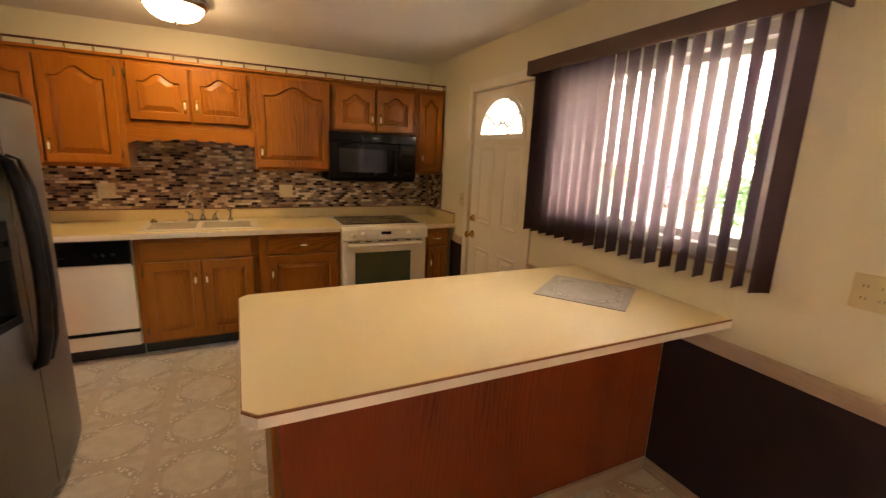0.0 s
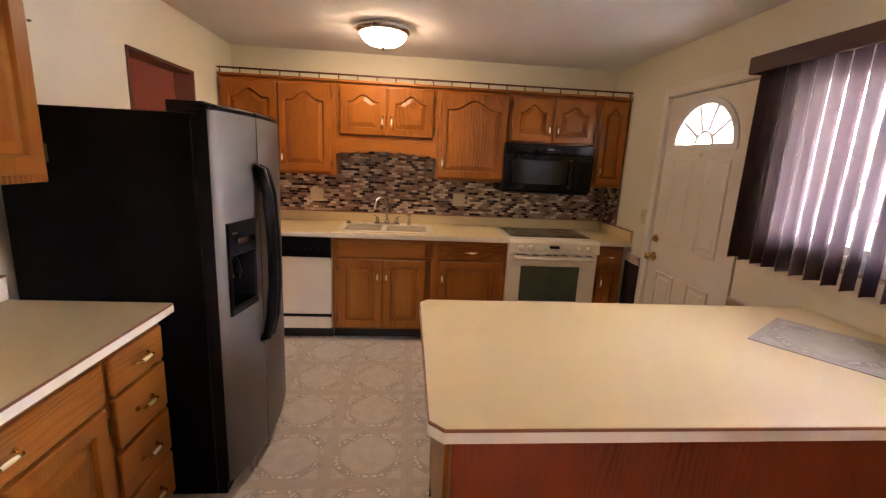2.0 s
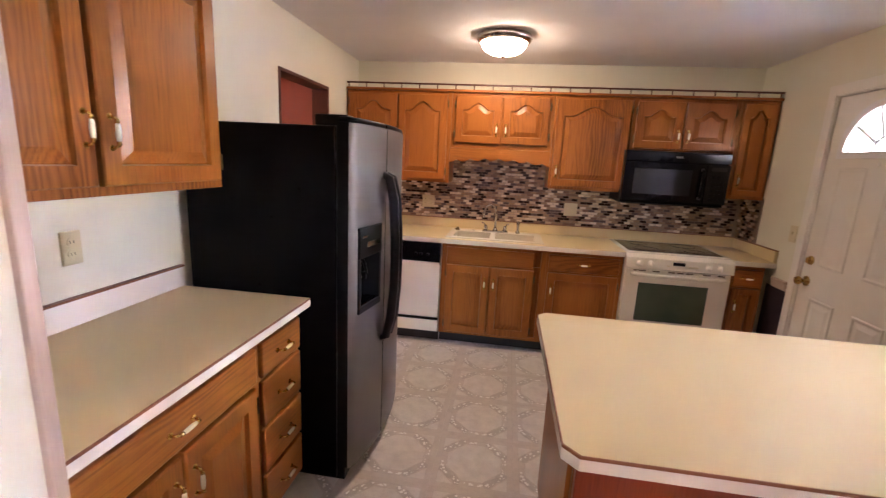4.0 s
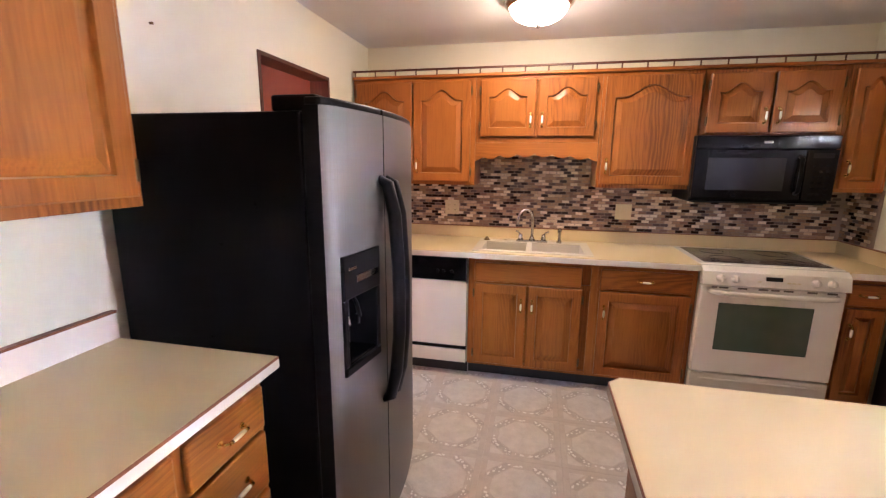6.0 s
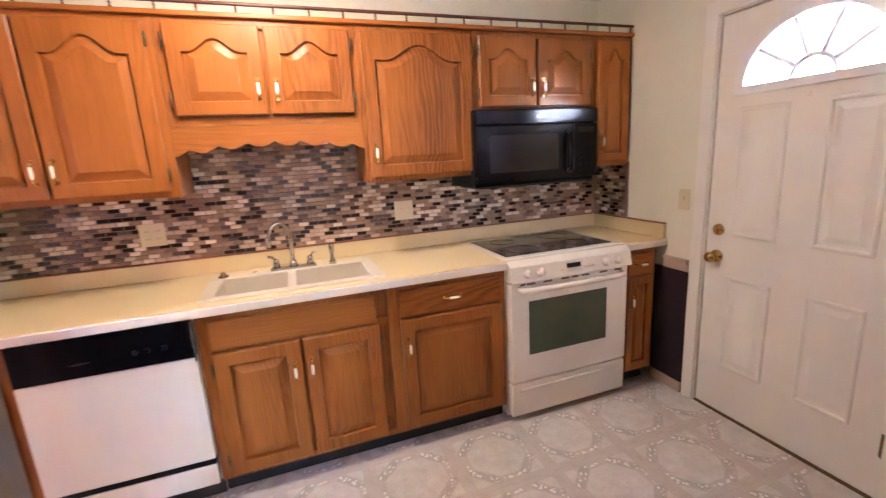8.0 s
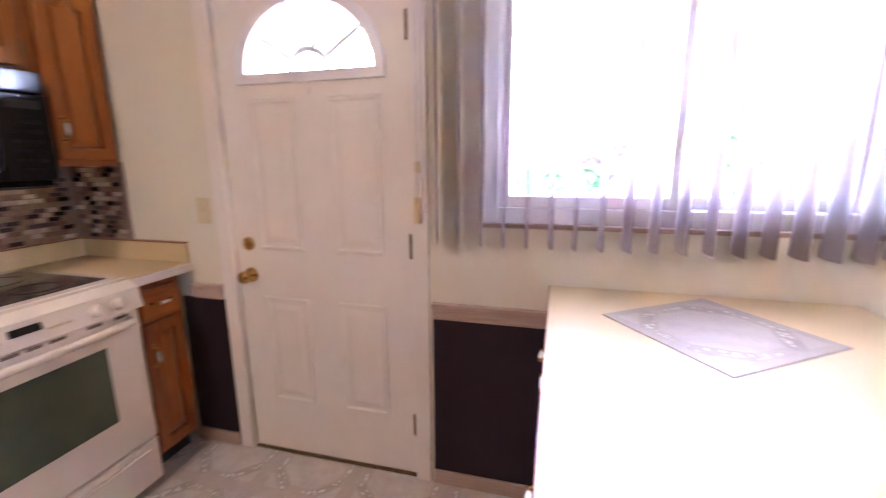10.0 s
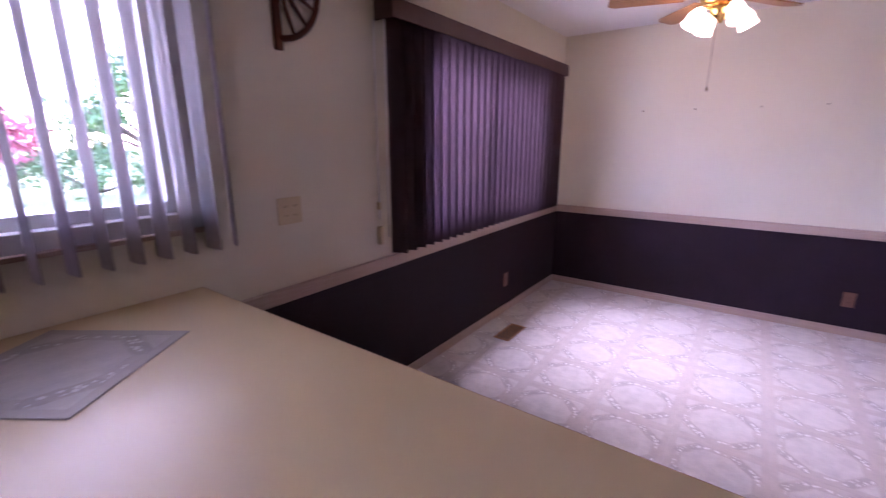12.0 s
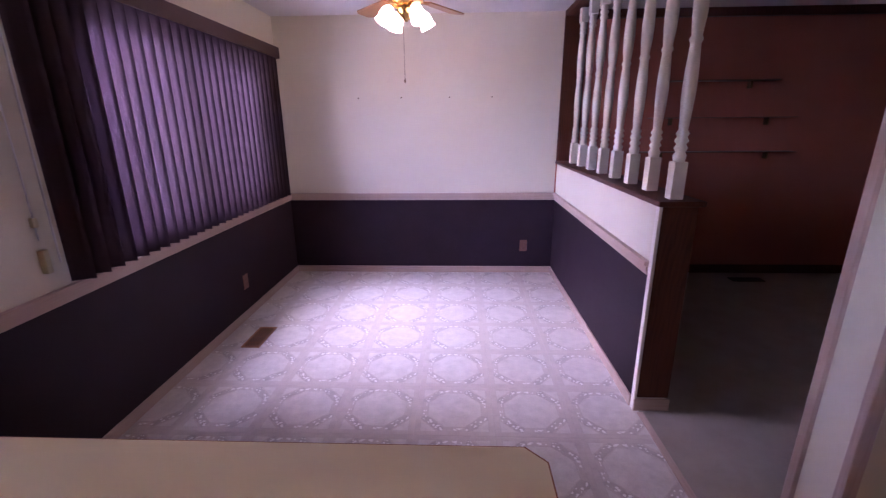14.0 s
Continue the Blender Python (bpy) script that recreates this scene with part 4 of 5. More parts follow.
# ---- refrigerator ----
FW, SEAM = 0.825, 0.308
fr = thing("refrigerator", pose(-0.042, 2.440, 0), "side-by-side refrigerator, steel doors and black sides", "refrigerator")
part("body", box(B(), -0.755, 0.0, 0.02, -0.065, FW, 1.645, 0.006), M_BLACKM, fr)
part("base_grille", box(B(), -0.70, 0.02, 0.0, -0.03, FW - 0.02, 0.075, 0.004), M_PLASTIC, fr, "black base grille")
for y0 in (0.01, FW - 0.12):
    part("hinge_cover", box(B(), -0.16, y0, 1.6455, -0.02, y0 + 0.11, 1.690, 0.008), M_PLASTIC, fr, "black hinge cover")


def curved_door(y0, y1, z0, z1, hole=None):
    """A bowed door seen along +x: its front follows one long arc over the whole width."""
    def xf(y):
        s = (y - FW / 2) / (FW / 2)
        return 0.066 - 0.058 * s * s - 0.026 * abs(s) ** 36
    bm = B()
    ys = sorted({y0, y1, *[y0 + (y1 - y0) * i / 40 for i in range(41)], *[FW / 2 + k * FW / 2 * (0.90 + 0.005 * i) for i in range(19) for k in (-1, 1) if y0 < FW / 2 + k * FW / 2 * (0.90 + 0.005 * i) < y1], *(hole[:2] if hole else ())})
    zs = sorted({z0, z1, *(hole[2:] if hole else ())})
    front = {(y, z): bm.verts.new((xf(y), y, z)) for y in ys for z in zs}

    def open_cell(ya, yb, za, zb):
        return hole and hole[0] < (ya + yb) / 2 < hole[1] and hole[2] < (za + zb) / 2 < hole[3]

    for ya, yb in zip(ys, ys[1:]):
        for za, zb in zip(zs, zs[1:]):
            if not open_cell(ya, yb, za, zb):
                f = bm.faces.new((front[ya, za], front[yb, za], front[yb, zb], front[ya, zb]))
                f.smooth = True

    def rim(line, side=1):
        near = [bm.verts.new((xf(y), y, z)) for y, z in line]
        back = [bm.verts.new((-0.06, y, z)) for y, z in line]
        for i in range(len(line) - 1):
            bm.faces.new((near[i], near[i + 1], back[i + 1], back[i])).material_index = side

    for z in (z0, z1):
        rim([(y, z) for y in ys])
    for y in (y0, y1):
        rim([(y, z0), (y, z1)])
    if hole:
        for z in hole[2:]:
            rim([(y, z) for y in ys if hole[0] <= y <= hole[1]])
        for y in hole[:2]:
            rim([(y, hole[2]), (y, hole[3])])
    return bm


DISP = (0.040, 0.250, 0.835, 1.228)
fd = part("freezer_door", curved_door(0.003, SEAM - 0.003, 0.08, 1.660, DISP), [M_STEEL, M_PLASTIC], fr, "brushed steel freezer door")
rd = part("fridge_door", curved_door(SEAM + 0.003, FW - 0.003, 0.08, 1.660), [M_STEEL, M_PLASTIC], fr, "brushed steel refrigerator door")


def bowed(bm, y0, y1):
    """Cuts a straight cap into short lengths and bends its front to the bow of the doors."""
    for i in range(1, 10):
        y = y0 + (y1 - y0) * i / 10
        bmesh.ops.bisect_plane(bm, geom=bm.verts[:] + bm.edges[:] + bm.faces[:], plane_co=(0, y, 0), plane_no=(0, 1, 0))
    for v in bm.verts:
        s = (v.co.y - FW / 2) / (FW / 2)
        v.co.x -= 0.058 * s * s + 0.026 * abs(s) ** 36 if v.co.x > 0 else 0.0
    return bm


for y0, y1 in ((0.003, SEAM - 0.003), (SEAM + 0.003, FW - 0.003)):
    part("door_cap", bowed(box(B(), -0.055, y0, 1.6605, 0.062, y1, 1.682, 0.006), y0, y1), M_PLASTIC, fr, "black door top cap")


def slanted(bm):
    """Leans a block of the dispenser along the bow of the door."""
    for v in bm.verts:
        v.co.x += 0.17 * (v.co.y - DISP[1]) if v.co.x > -0.03 else 0.0
    return bm


disp = part("dispenser", box(B(), -0.058, DISP[0], DISP[2], -0.050, DISP[1], DISP[3]), M_PLASTIC, fr, "black water and ice dispenser")
for nm, a in (("lower_bezel", (DISP[2], DISP[2] + 0.03)), ("control_bezel", (DISP[3] - 0.14, DISP[3]))):
    part(nm, slanted(box(B(), -0.049, DISP[0], a[0], 0.064, DISP[1], a[1], 0.005)), M_PLASTIC, disp)
for a in ((DISP[0], DISP[0] + 0.022), (DISP[1] - 0.022, DISP[1])):
    part("side_bezel", slanted(box(B(), -0.049, a[0], DISP[2] + 0.03, 0.062, a[1], DISP[3] - 0.14, 0.004)), M_PLASTIC, disp)
part("control_strip", slanted(box(B(), 0.0635, 0.105, 1.135, 0.067, 0.23, 1.158, 0.001)), M_CHROME, disp, "grey button strip")
part("brand_bar", slanted(box(B(), 0.0635, 0.065, 1.180, 0.066, 0.105, 1.189, 0.001)), M_CHROME, disp)
for y, mt in ((0.10, M_CHROME), (0.185, M_PLASTIC)):
    part("paddle", box(tube(B(), [(-0.02, y, 1.07), (0.0, y, 1.04), (0.012, y, 0.99)], 0.007, 8), -0.005, y - 0.009, 0.965, 0.010, y + 0.009, 1.0, 0.004), mt, disp)
part("drip_tray", slanted(box(B(), -0.045, DISP[0] + 0.024, 0.866, 0.055, DISP[1] - 0.024, 0.876, 0.003)), M_BLACK, disp)
for y in (SEAM - 0.028, SEAM + 0.028):
    pts = [(0.050, y, 1.455), (0.085, y, 1.435), (0.108, y, 1.33), (0.120, y, 1.15), (0.122, y, 1.03), (0.120, y, 0.90), (0.108, y, 0.75), (0.085, y, 0.65), (0.050, y, 0.63)]
    part("handle", tube(B(), pts, [0.014, 0.022, 0.024, 0.023, 0.023, 0.023, 0.024, 0.022, 0.014], 12), M_PLASTIC, fr, "curved black handle")


# ---- entry door ----
DC, FZ, FRY, FRZ = (DOOR_Y0 + DOOR_Y1) / 2, 1.695, 0.285, 0.262
# local frame: x runs towards -y of the room, front towards the room
dm = pose(XR + 0.012, DOOR_Y1, 0, 0, 0, -90)
DW = DOOR_Y1 - DOOR_Y0
dr = thing("door_1", dm, "closed white panelled entry door with a fan window", "door", "", "structure")
b = B()
cxl = DW / 2
arc = [(cxl + FRY * math.cos(math.pi * i / 24), FZ + FRZ * math.sin(math.pi * i / 24)) for i in range(25)]
top = []
for i in range(25):
    a = math.pi * i / 24
    cx, sx = math.cos(a), math.sin(a)
    k = min((DW / 2 - 0.004) / abs(cx) if abs(cx) > 1e-6 else 1e9, (DOOR_H - 0.006 - FZ) / sx if sx > 1e-6 else 1e9)
    top.append((cxl + k * cx, FZ + k * sx))
fa_, ta_ = [b.verts.new((x, 0, z)) for x, z in arc], [b.verts.new((x, 0, z)) for x, z in top]
fb_, tb_ = [b.verts.new((x, 0.04, z)) for x, z in arc], [b.verts.new((x, 0.04, z)) for x, z in top]
for i in range(24):
    b.faces.new((fa_[i], fa_[i + 1], ta_[i + 1], ta_[i]))
    b.faces.new((fb_[i], tb_[i], tb_[i + 1], fb_[i + 1]))
    b.faces.new((fa_[i], fb_[i], fb_[i + 1], fa_[i + 1]))
box(b, 0.004, 0.0, 0.012, DW - 0.004, 0.04, FZ)
# the two upper corners left over by the fan-shaped strip
for x0, x1 in ((0.004, 0.08), (DW - 0.08, DW - 0.004)):
    box(b, x0, 0.001, FZ + 0.2, x1, 0.039, DOOR_H - 0.006)
part("slab", b, M_TRIM, dr)


def moulding(w, h, d=0.008, r=0.022):
    """A pressed door panel: a rounded ridge with a raised field."""
    bm = B()
    def loop(i, y):
        return [bm.verts.new(p) for p in ((i, y, i), (w - i, y, i), (w - i, y, h - i), (i, y, h - i))]
    ls = [loop(0, 0), loop(0.006, -d), loop(0.014, -d), loop(r, -0.001), loop(r + 0.012, -0.001), loop(r + 0.035, -d * 0.8)]
    for a, c in zip(ls, ls[1:]):
        for i in range(4):
            bm.faces.new((a[i], a[(i + 1) % 4], c[(i + 1) % 4], c[i]))
    bm.faces.new(ls[-1])
    return bm


for y1, y0, z0, z1 in ((3.755, 3.535, 0.985, 1.605), (3.395, 3.175, 0.985, 1.605), (3.755, 3.535, 0.27, 0.775), (3.395, 3.175, 0.27, 0.775)):
    part("panel", moulding(y1 - y0, z1 - z0), M_TRIM, dr, "", pose(DOOR_Y1 - y1, -0.0005, z0))
# fan window
b = B()
for r0, r1, y0, y1 in ((0.98, 1.13, -0.012, 0.0),):
    pin = [(cxl + FRY * r0 * math.cos(math.pi * i / 24), FZ + FRZ * r0 * math.sin(math.pi * i / 24)) for i in range(25)]
    pout = [(cxl + FRY * r1 * math.cos(math.pi * i / 24), FZ + FRZ * r1 * math.sin(math.pi * i / 24)) for i in range(25)]
    for i in range(24):
        quad = [pin[i], pin[i + 1], pout[i + 1], pout[i]]
        prism(b, quad, y0, y1)
box(b, cxl - FRY * 1.13, -0.012, FZ - 0.035, cxl + FRY * 1.13, 0.0, FZ + 0.004, 0.003)
part("fan_frame", b, M_VINYLWIN, dr, "white fan window frame")
b = B()
for a in (36, 72, 108, 144):
    ca, sa = math.cos(radians(a)), math.sin(radians(a))
    tube(b, [(cxl + 0.085 * ca, 0.01, FZ + 0.085 * sa), (cxl + FRY * ca, 0.01, FZ + FRZ * sa)], 0.012, 6)
tube(b, [(cxl + 0.085 * math.cos(math.pi * i / 12), 0.01, FZ + 0.085 * math.sin(math.pi * i / 12)) for i in range(13)], 0.012, 6)
part("muntin", b, M_VINYLWIN, dr, "white muntins")
b = B()
prism(b, [(cxl + FRY * math.cos(math.pi * i / 24), FZ + FRZ * math.sin(math.pi * i / 24)) for i in range(25)], 0.018, 0.022)
g = part("pane", b, M_GLASS, dr, "clear glass pane")
g.visible_shadow = False
kb = part("knob", lathe(B(), [(0.033, 0), (0.033, 0.006), (0.012, 0.010), (0.011, 0.030), (0.024, 0.040), (0.028, 0.052), (0.022, 0.066), (0.006, 0.070)], 20), M_BRASS, dr, "polished brass knob", pose(0.065, 0, 0.868, 90, 0, 0))
part("deadbolt", box(lathe(B(), [(0.030, 0), (0.028, 0.010), (0.014, 0.016)], 18), -0.006, -0.018, 0.014, 0.006, 0.018, 0.032, 0.003), M_BRASS, dr, "brass deadbolt", pose(0.065, 0, 1.008, 90, 0, 0))
for z in (0.25, 1.03, 1.83):
    part("hinge", cyl(box(B(), DW - 0.012, -0.004, z - 0.05, DW + 0.012, 0.0, z + 0.05, 0.001), (DW + 0.002, -0.008, z - 0.05), (DW + 0.002, -0.008, z + 0.05), 0.006, None, 8), M_HINGE, dr, "brass hinge")
part("hook", box(B(), cxl - 0.008, -0.012, 1.615, cxl + 0.008, 0.0, 1.64, 0.003), M_TRIM, dr, "small white hook")
b = B()
box(b, XR - 0.014, DOOR_Y1 + 0.006, 0, XR + 0.002, DOOR_Y1 + 0.072, DOOR_H + 0.07, 0.004)
box(b, XR - 0.014, DOOR_Y0 - 0.072, 0, XR + 0.002, DOOR_Y0 - 0.006, DOOR_H + 0.07, 0.004)
box(b, XR - 0.014, DOOR_Y0 - 0.006, DOOR_H + 0.006, XR + 0.002, DOOR_Y1 + 0.006, DOOR_H + 0.07, 0.004)
solid("door_casing", b, M_TRIM, "white painted door casing", "trim")
b = B()
box(b, XR + 0.001, DOOR_Y0, -0.01, XR + 0.16, DOOR_Y1, 0.011, 0.003)
solid("door_sill", b, M_HINGE, "dark metal threshold", "trim")
b = B()
for y0, y1 in ((DOOR_Y0 - 0.02, DOOR_Y0 - 0.001), (DOOR_Y1 + 0.001, DOOR_Y1 + 0.02)):
    box(b, XR, y0, 0, XR + 0.16, y1, DOOR_H + 0.02)
box(b, XR, DOOR_Y0 - 0.001, DOOR_H + 0.001, XR + 0.16, DOOR_Y1 + 0.001, DOOR_H + 0.02)
box(b, XR + 0.054, DOOR_Y0 - 0.001, 0.011, XR + 0.075, DOOR_Y0 + 0.016, DOOR_H + 0.001)
box(b, XR + 0.054, DOOR_Y1 - 0.016, 0.011, XR + 0.075, DOOR_Y1 + 0.001, DOOR_H + 0.001)
box(b, XR + 0.054, DOOR_Y0 + 0.016, DOOR_H - 0.016, XR + 0.075, DOOR_Y1 - 0.016, DOOR_H + 0.001)
box(b, XR + 0.054, DOOR_Y0 + 0.016, 0.011, XR + 0.075, DOOR_Y1 - 0.016, 0.03)
solid("door_jamb", b, M_TRIM, "white painted door jamb", "trim")


# ---- windows ----
def window(name, w, label, mull, latches):
    y0, y1, z0, z1 = w
    wi = thing(name, pose(0, 0, 0), label, "window", "", "structure")
    x0, x1 = XR + 0.02, XR + 0.12
    b = B()
    for a in ((y0, y0 + 0.05, z0, z1), (y1 - 0.05, y1, z0, z1), (y0 + 0.05, y1 - 0.05, z0, z0 + 0.06), (y0 + 0.05, y1 - 0.05, z1 - 0.05, z1)):
        box(b, x0, a[0], a[2], x1, a[1], a[3], 0.003)
    part("window_frame", b, M_VINYLWIN, wi, "white vinyl frame")
    b = B()
    box(b, XR - 0.012, y0 + 0.0, z0 - 0.012, x0, y1 + 0.0, z0 + 0.004, 0.003)
    part("window_sill", b, M_RAIL, wi, "thin wooden sill")
    for k, (a, c, xo) in enumerate(((y0 + 0.05, mull + 0.025, x1 - 0.045), (mull - 0.025, y1 - 0.05, x0 + 0.012))):
        b = B()
        s = 0.042
        for q in ((a, a + s, z0 + 0.06, z1 - 0.05), (c - s, c, z0 + 0.06, z1 - 0.05), (a + s, c - s, z0 + 0.06, z0 + 0.06 + s), (a + s, c - s, z1 - 0.05 - s, z1 - 0.05)):
            box(b, xo, q[0], q[2], xo + 0.03, q[1], q[3], 0.003)
        sa = part("sash", b, M_VINYLWIN, wi, "white sliding sash")
        p = part("pane", box(B(), xo + 0.012, a + s, z0 + 0.06 + s, xo + 0.016, c - s, z1 - 0.05 - s), M_GLASS, sa, "clear glass pane")
        p.visible_shadow = False
    for z in latches:
        part("latch", box(B(), x0 - 0.012, mull - 0.022, z - 0.03, x0 + 0.012, mull - 0.004, z + 0.03, 0.004), M_HINGE, wi, "dark metal latch")
    return wi


window("window_1", W1, "white sliding window above the peninsula", 2.145, (1.40, 1.83))
window("window_2", W2, "white sliding window of the dining area", -0.5, (1.5,))


# ---- vertical blinds ----
def vane_mesh(length, width=0.089):
    """A slightly bowed vane hanging from z = 0 along x; brown on one side, pale on the other."""
    bm = B()
    n = 4
    def strip(off):
        return [[bm.verts.new((width * (i / n - 0.5), off + 0.005 * (1 - (2 * i / n - 1) ** 2), -length * j)) for i in range(n + 1)] for j in (0, 1)]
    f0, f1 = strip(0.0)
    g0, g1 = strip(0.0012)
    for i in range(n):
        f = bm.faces.new((f0[i], f1[i], f1[i + 1], f0[i + 1]))
        f.smooth, f.material_index = True, 0
        f = bm.faces.new((g0[i], g0[i + 1], g1[i + 1], g1[i]))
        f.smooth, f.material_index = True, 1
        bm.faces.new((f1[i], g1[i], g1[i + 1], f1[i + 1]))
    for i in (0, n):
        bm.faces.new((f0[i], f1[i], g1[i], g0[i]))
    me = bpy.data.meshes.new("vane")
    bm.to_mesh(me)
    bm.free()
    me.materials.append(M_VANE)
    me.materials.append(M_VANEBACK)
    return me


def blind(y_hi, y_lo, z_bot, z_bar, z_top, angle, label, spacing=0.08, jitter=4.0):
    bl = thing("vertical_blind", pose(XR, y_hi, z_bar), label, "blind", "vertical blinds")
    n = int((y_hi - y_lo - 0.04) / spacing)
    b = B()
    box(b, -0.125, -(y_hi - y_lo), 0.0, -0.113, 0.0, z_top - z_bar, 0.003)
    for y in (0.0, -(y_hi - y_lo) + 0.012):
        box(b, -0.113, y - 0.012, 0.0, -0.002, y, z_top - z_bar, 0.003)
    box(b, -0.113, -(y_hi - y_lo) + 0.012, z_top - z_bar - 0.01, -0.002, -0.012, z_top - z_bar - 0.001)
    part("valance", b, M_VALANCE, bl, "dark brown valance")
    part("headrail", box(B(), -0.092, -(y_hi - y_lo) + 0.02, 0.03, -0.05, -0.02, 0.06, 0.003), M_VINYLWIN, bl, "white headrail")
    me = vane_mesh(z_bar + 0.03 - z_bot)
    rnd = random.Random(5)
    for i in range(n):
        a = angle(i, n) + rnd.uniform(-jitter, jitter)
        part("vane", me, None, bl, "", pose(-0.071, -0.03 - spacing * (i + 0.5) * (y_hi - y_lo - 0.06) / (n * spacing), 0.03, 0, 0, a))
    part("wand", tube(B(), [(-0.06, -0.012, 0.0), (-0.055, -0.008, -0.5), (-0.05, -0.008, z_bot - z_bar + 0.1)], 0.004, 6), M_VINYLWIN, bl, "white cord")
    part("cord_loop", tube(B(), [(-0.02, 0.022, 0.0), (-0.018, 0.024, -0.5), (-0.016, 0.024, z_bot - z_bar + 0.20)], 0.003, 6), M_VINYLWIN, bl, "white cord")
    part("cord_tensioner", box(B(), -0.030, 0.008, z_bot - z_bar + 0.06, -0.001, 0.034, z_bot - z_bar + 0.16, 0.005), M_PLATE, bl, "ivory cord tensioner")
    part("cord_clip", box(B(), -0.022, 0.010, z_bot - z_bar + 0.25, -0.001, 0.030, z_bot - z_bar + 0.29, 0.004), M_PLATE, bl, "ivory cord clip")
    return bl


def open_angle(i, n):
    return 13.0 if i < 3 else (7.0 if i < n - 1 else -18.0)


def closed_angle(i, n):
    return 203.0


blind(3.005, 1.430, 1.066, 2.035, 2.118, open_angle, "open brown vertical blind on the kitchen window")
blind(0.650, -1.705, 0.835, 2.010, 2.100, closed_angle, "closed brown vertical blind on the dining window", 0.080, 6.0)


# ---- wall plates, ornaments ----
def plate(name, m, w, h, material, label, kind="outlet", gangs=1):
    """A cover plate facing -y at the pose m."""
    p = thing(name, m, label, kind)
    part("cover", box(B(), -w / 2, -0.006, -h / 2, w / 2, 0.0, h / 2, 0.003), material, p)
    for g in range(gangs):
        x = (g - (gangs - 1) / 2) * 0.046
        if kind == "switch":
            part("toggle", box(B(), x - 0.005, -0.018, -0.004, x + 0.005, -0.006, 0.016, 0.002), material, p)
        else:
            for s in (-1, 1):
                o = part("receptacle", cyl(B(), (x, -0.006, s * 0.020), (x, -0.0085, s * 0.020), 0.016, None, 16), material, p)
                part("slot", box(box(B(), x - 0.007, -0.0092, s * 0.020 - 0.004, x - 0.005, -0.0086, s * 0.020 + 0.005), x + 0.005, -0.0092, s * 0.020 - 0.004, x + 0.007, -0.0086, s * 0.020 + 0.005), M_TOE, o)
    return p


plate("wall_plate", pose(1.176, YB - 0.012, 1.152), 0.115, 0.115, M_PLATE, "ivory switch plate on the mosaic backsplash", "switch", 2)
plate("wall_plate", pose(-0.134, YB - 0.012, 1.149), 0.115, 0.115, M_PLATE, "ivory outlet plate on the mosaic backsplash", "outlet", 2)
plate("light_switch", pose(XR, 4.020, 1.150, 0, 0, -90), 0.072, 0.116, M_PLATE, "ivory light switch beside the entry door", "switch", 1)
plate("wall_plate", pose(XR, 1.210, 1.148, 0, 0, -90), 0.118, 0.116, M_PLATE, "ivory double outlet plate between the windows", "outlet", 2)
plate("outlet", pose(XL, 1.952, 1.180, 0, 0, 90), 0.072, 0.116, M_PLATE, "ivory outlet above the counter", "outlet", 1)
plate("outlet", pose(XR - 0.004, -0.836, 0.290, 0, 0, -90), 0.072, 0.116, M_BROWNPL, "brown outlet on the dark wainscot", "outlet", 1)
plate("outlet", pose(0.273, YD + 0.004, 0.283, 0, 0, 180), 0.072, 0.116, M_BROWNPL, "brown outlet on the dark wainscot", "outlet", 1)
for x in (1.846, 1.448, 1.006, 0.618):
    n_ = thing("nail", pose(x, YD, 1.690), "small dark nail in the cream end wall", "nail", "nails in the end wall")
    part("head", cyl(cyl(B(), (0, 0, 0), (0, 0.018, 0.003), 0.0022, None, 6), (0, 0.016, 0.003), (0, 0.020, 0.003), 0.006, None, 8), M_HINGE, n_)
n_ = thing("nail", pose(XL, 2.72, 1.985), "small dark nail in the cream kitchen wall", "nail")
part("head", cyl(B(), (0, 0, 0), (0.012, 0, 0), 0.005, None, 8), M_HINGE, n_)

# half wagon wheel between the windows
wh = thing("wheel_ornament", pose(XR - 0.002, 1.200, 1.790, 0, 0, -90), "brown wooden half wagon wheel on the wall", "wall ornament")
part("upright", box(B(), -0.016, -0.022, 0.0, 0.016, 0.0, 0.52, 0.004), M_WALNUT, wh)
b = B()
tube(b, [(0.205 * math.sin(math.pi * i / 20), -0.013, 0.26 - 0.215 * math.cos(math.pi * i / 20)) for i in range(21)], 0.013, 8)
part("rim", b, M_WALNUT, wh)
for i in range(1, 8):
    a = math.pi * i / 8
    part("spoke", tube(B(), [(0.02, -0.013, 0.26), (0.11 * math.sin(a), -0.013, 0.26 - 0.11 * math.cos(a)), (0.20 * math.sin(a), -0.013, 0.26 - 0.21 * math.cos(a))], [0.006, 0.010, 0.006], 8), M_WALNUT, wh)
part("hub", cyl(B(), (0.0, -0.03, 0.26), (0.0, 0.0, 0.26), 0.045, None, 16), M_WALNUT, wh)

# floor register
vt = thing("floor_register", pose(2.345, -0.475, 0.0), "brown metal floor register by the wall", "register")
b = B()
for x0, y0, x1, y1 in ((-0.065, -0.15, -0.050, 0.15), (0.050, -0.15, 0.065, 0.15), (-0.050, -0.15, 0.050, -0.135), (-0.050, 0.135, 0.050, 0.15)):
    box(b, x0, y0, 0.0, x1, y1, 0.007, 0.002)
part("frame", b, M_VENT, vt)
part("backing", box(B(), -0.050, -0.135, 0.0005, 0.050, 0.135, 0.002), M_TOE, vt)
LOUV = finish("louvre", box(B(), -0.050, -0.002, 0.002, 0.050, 0.002, 0.006), M_VENT)
for i in range(17):
    part("louvre", LOUV, None, vt, "", pose(0, -0.128 + 0.016 * i, 0))
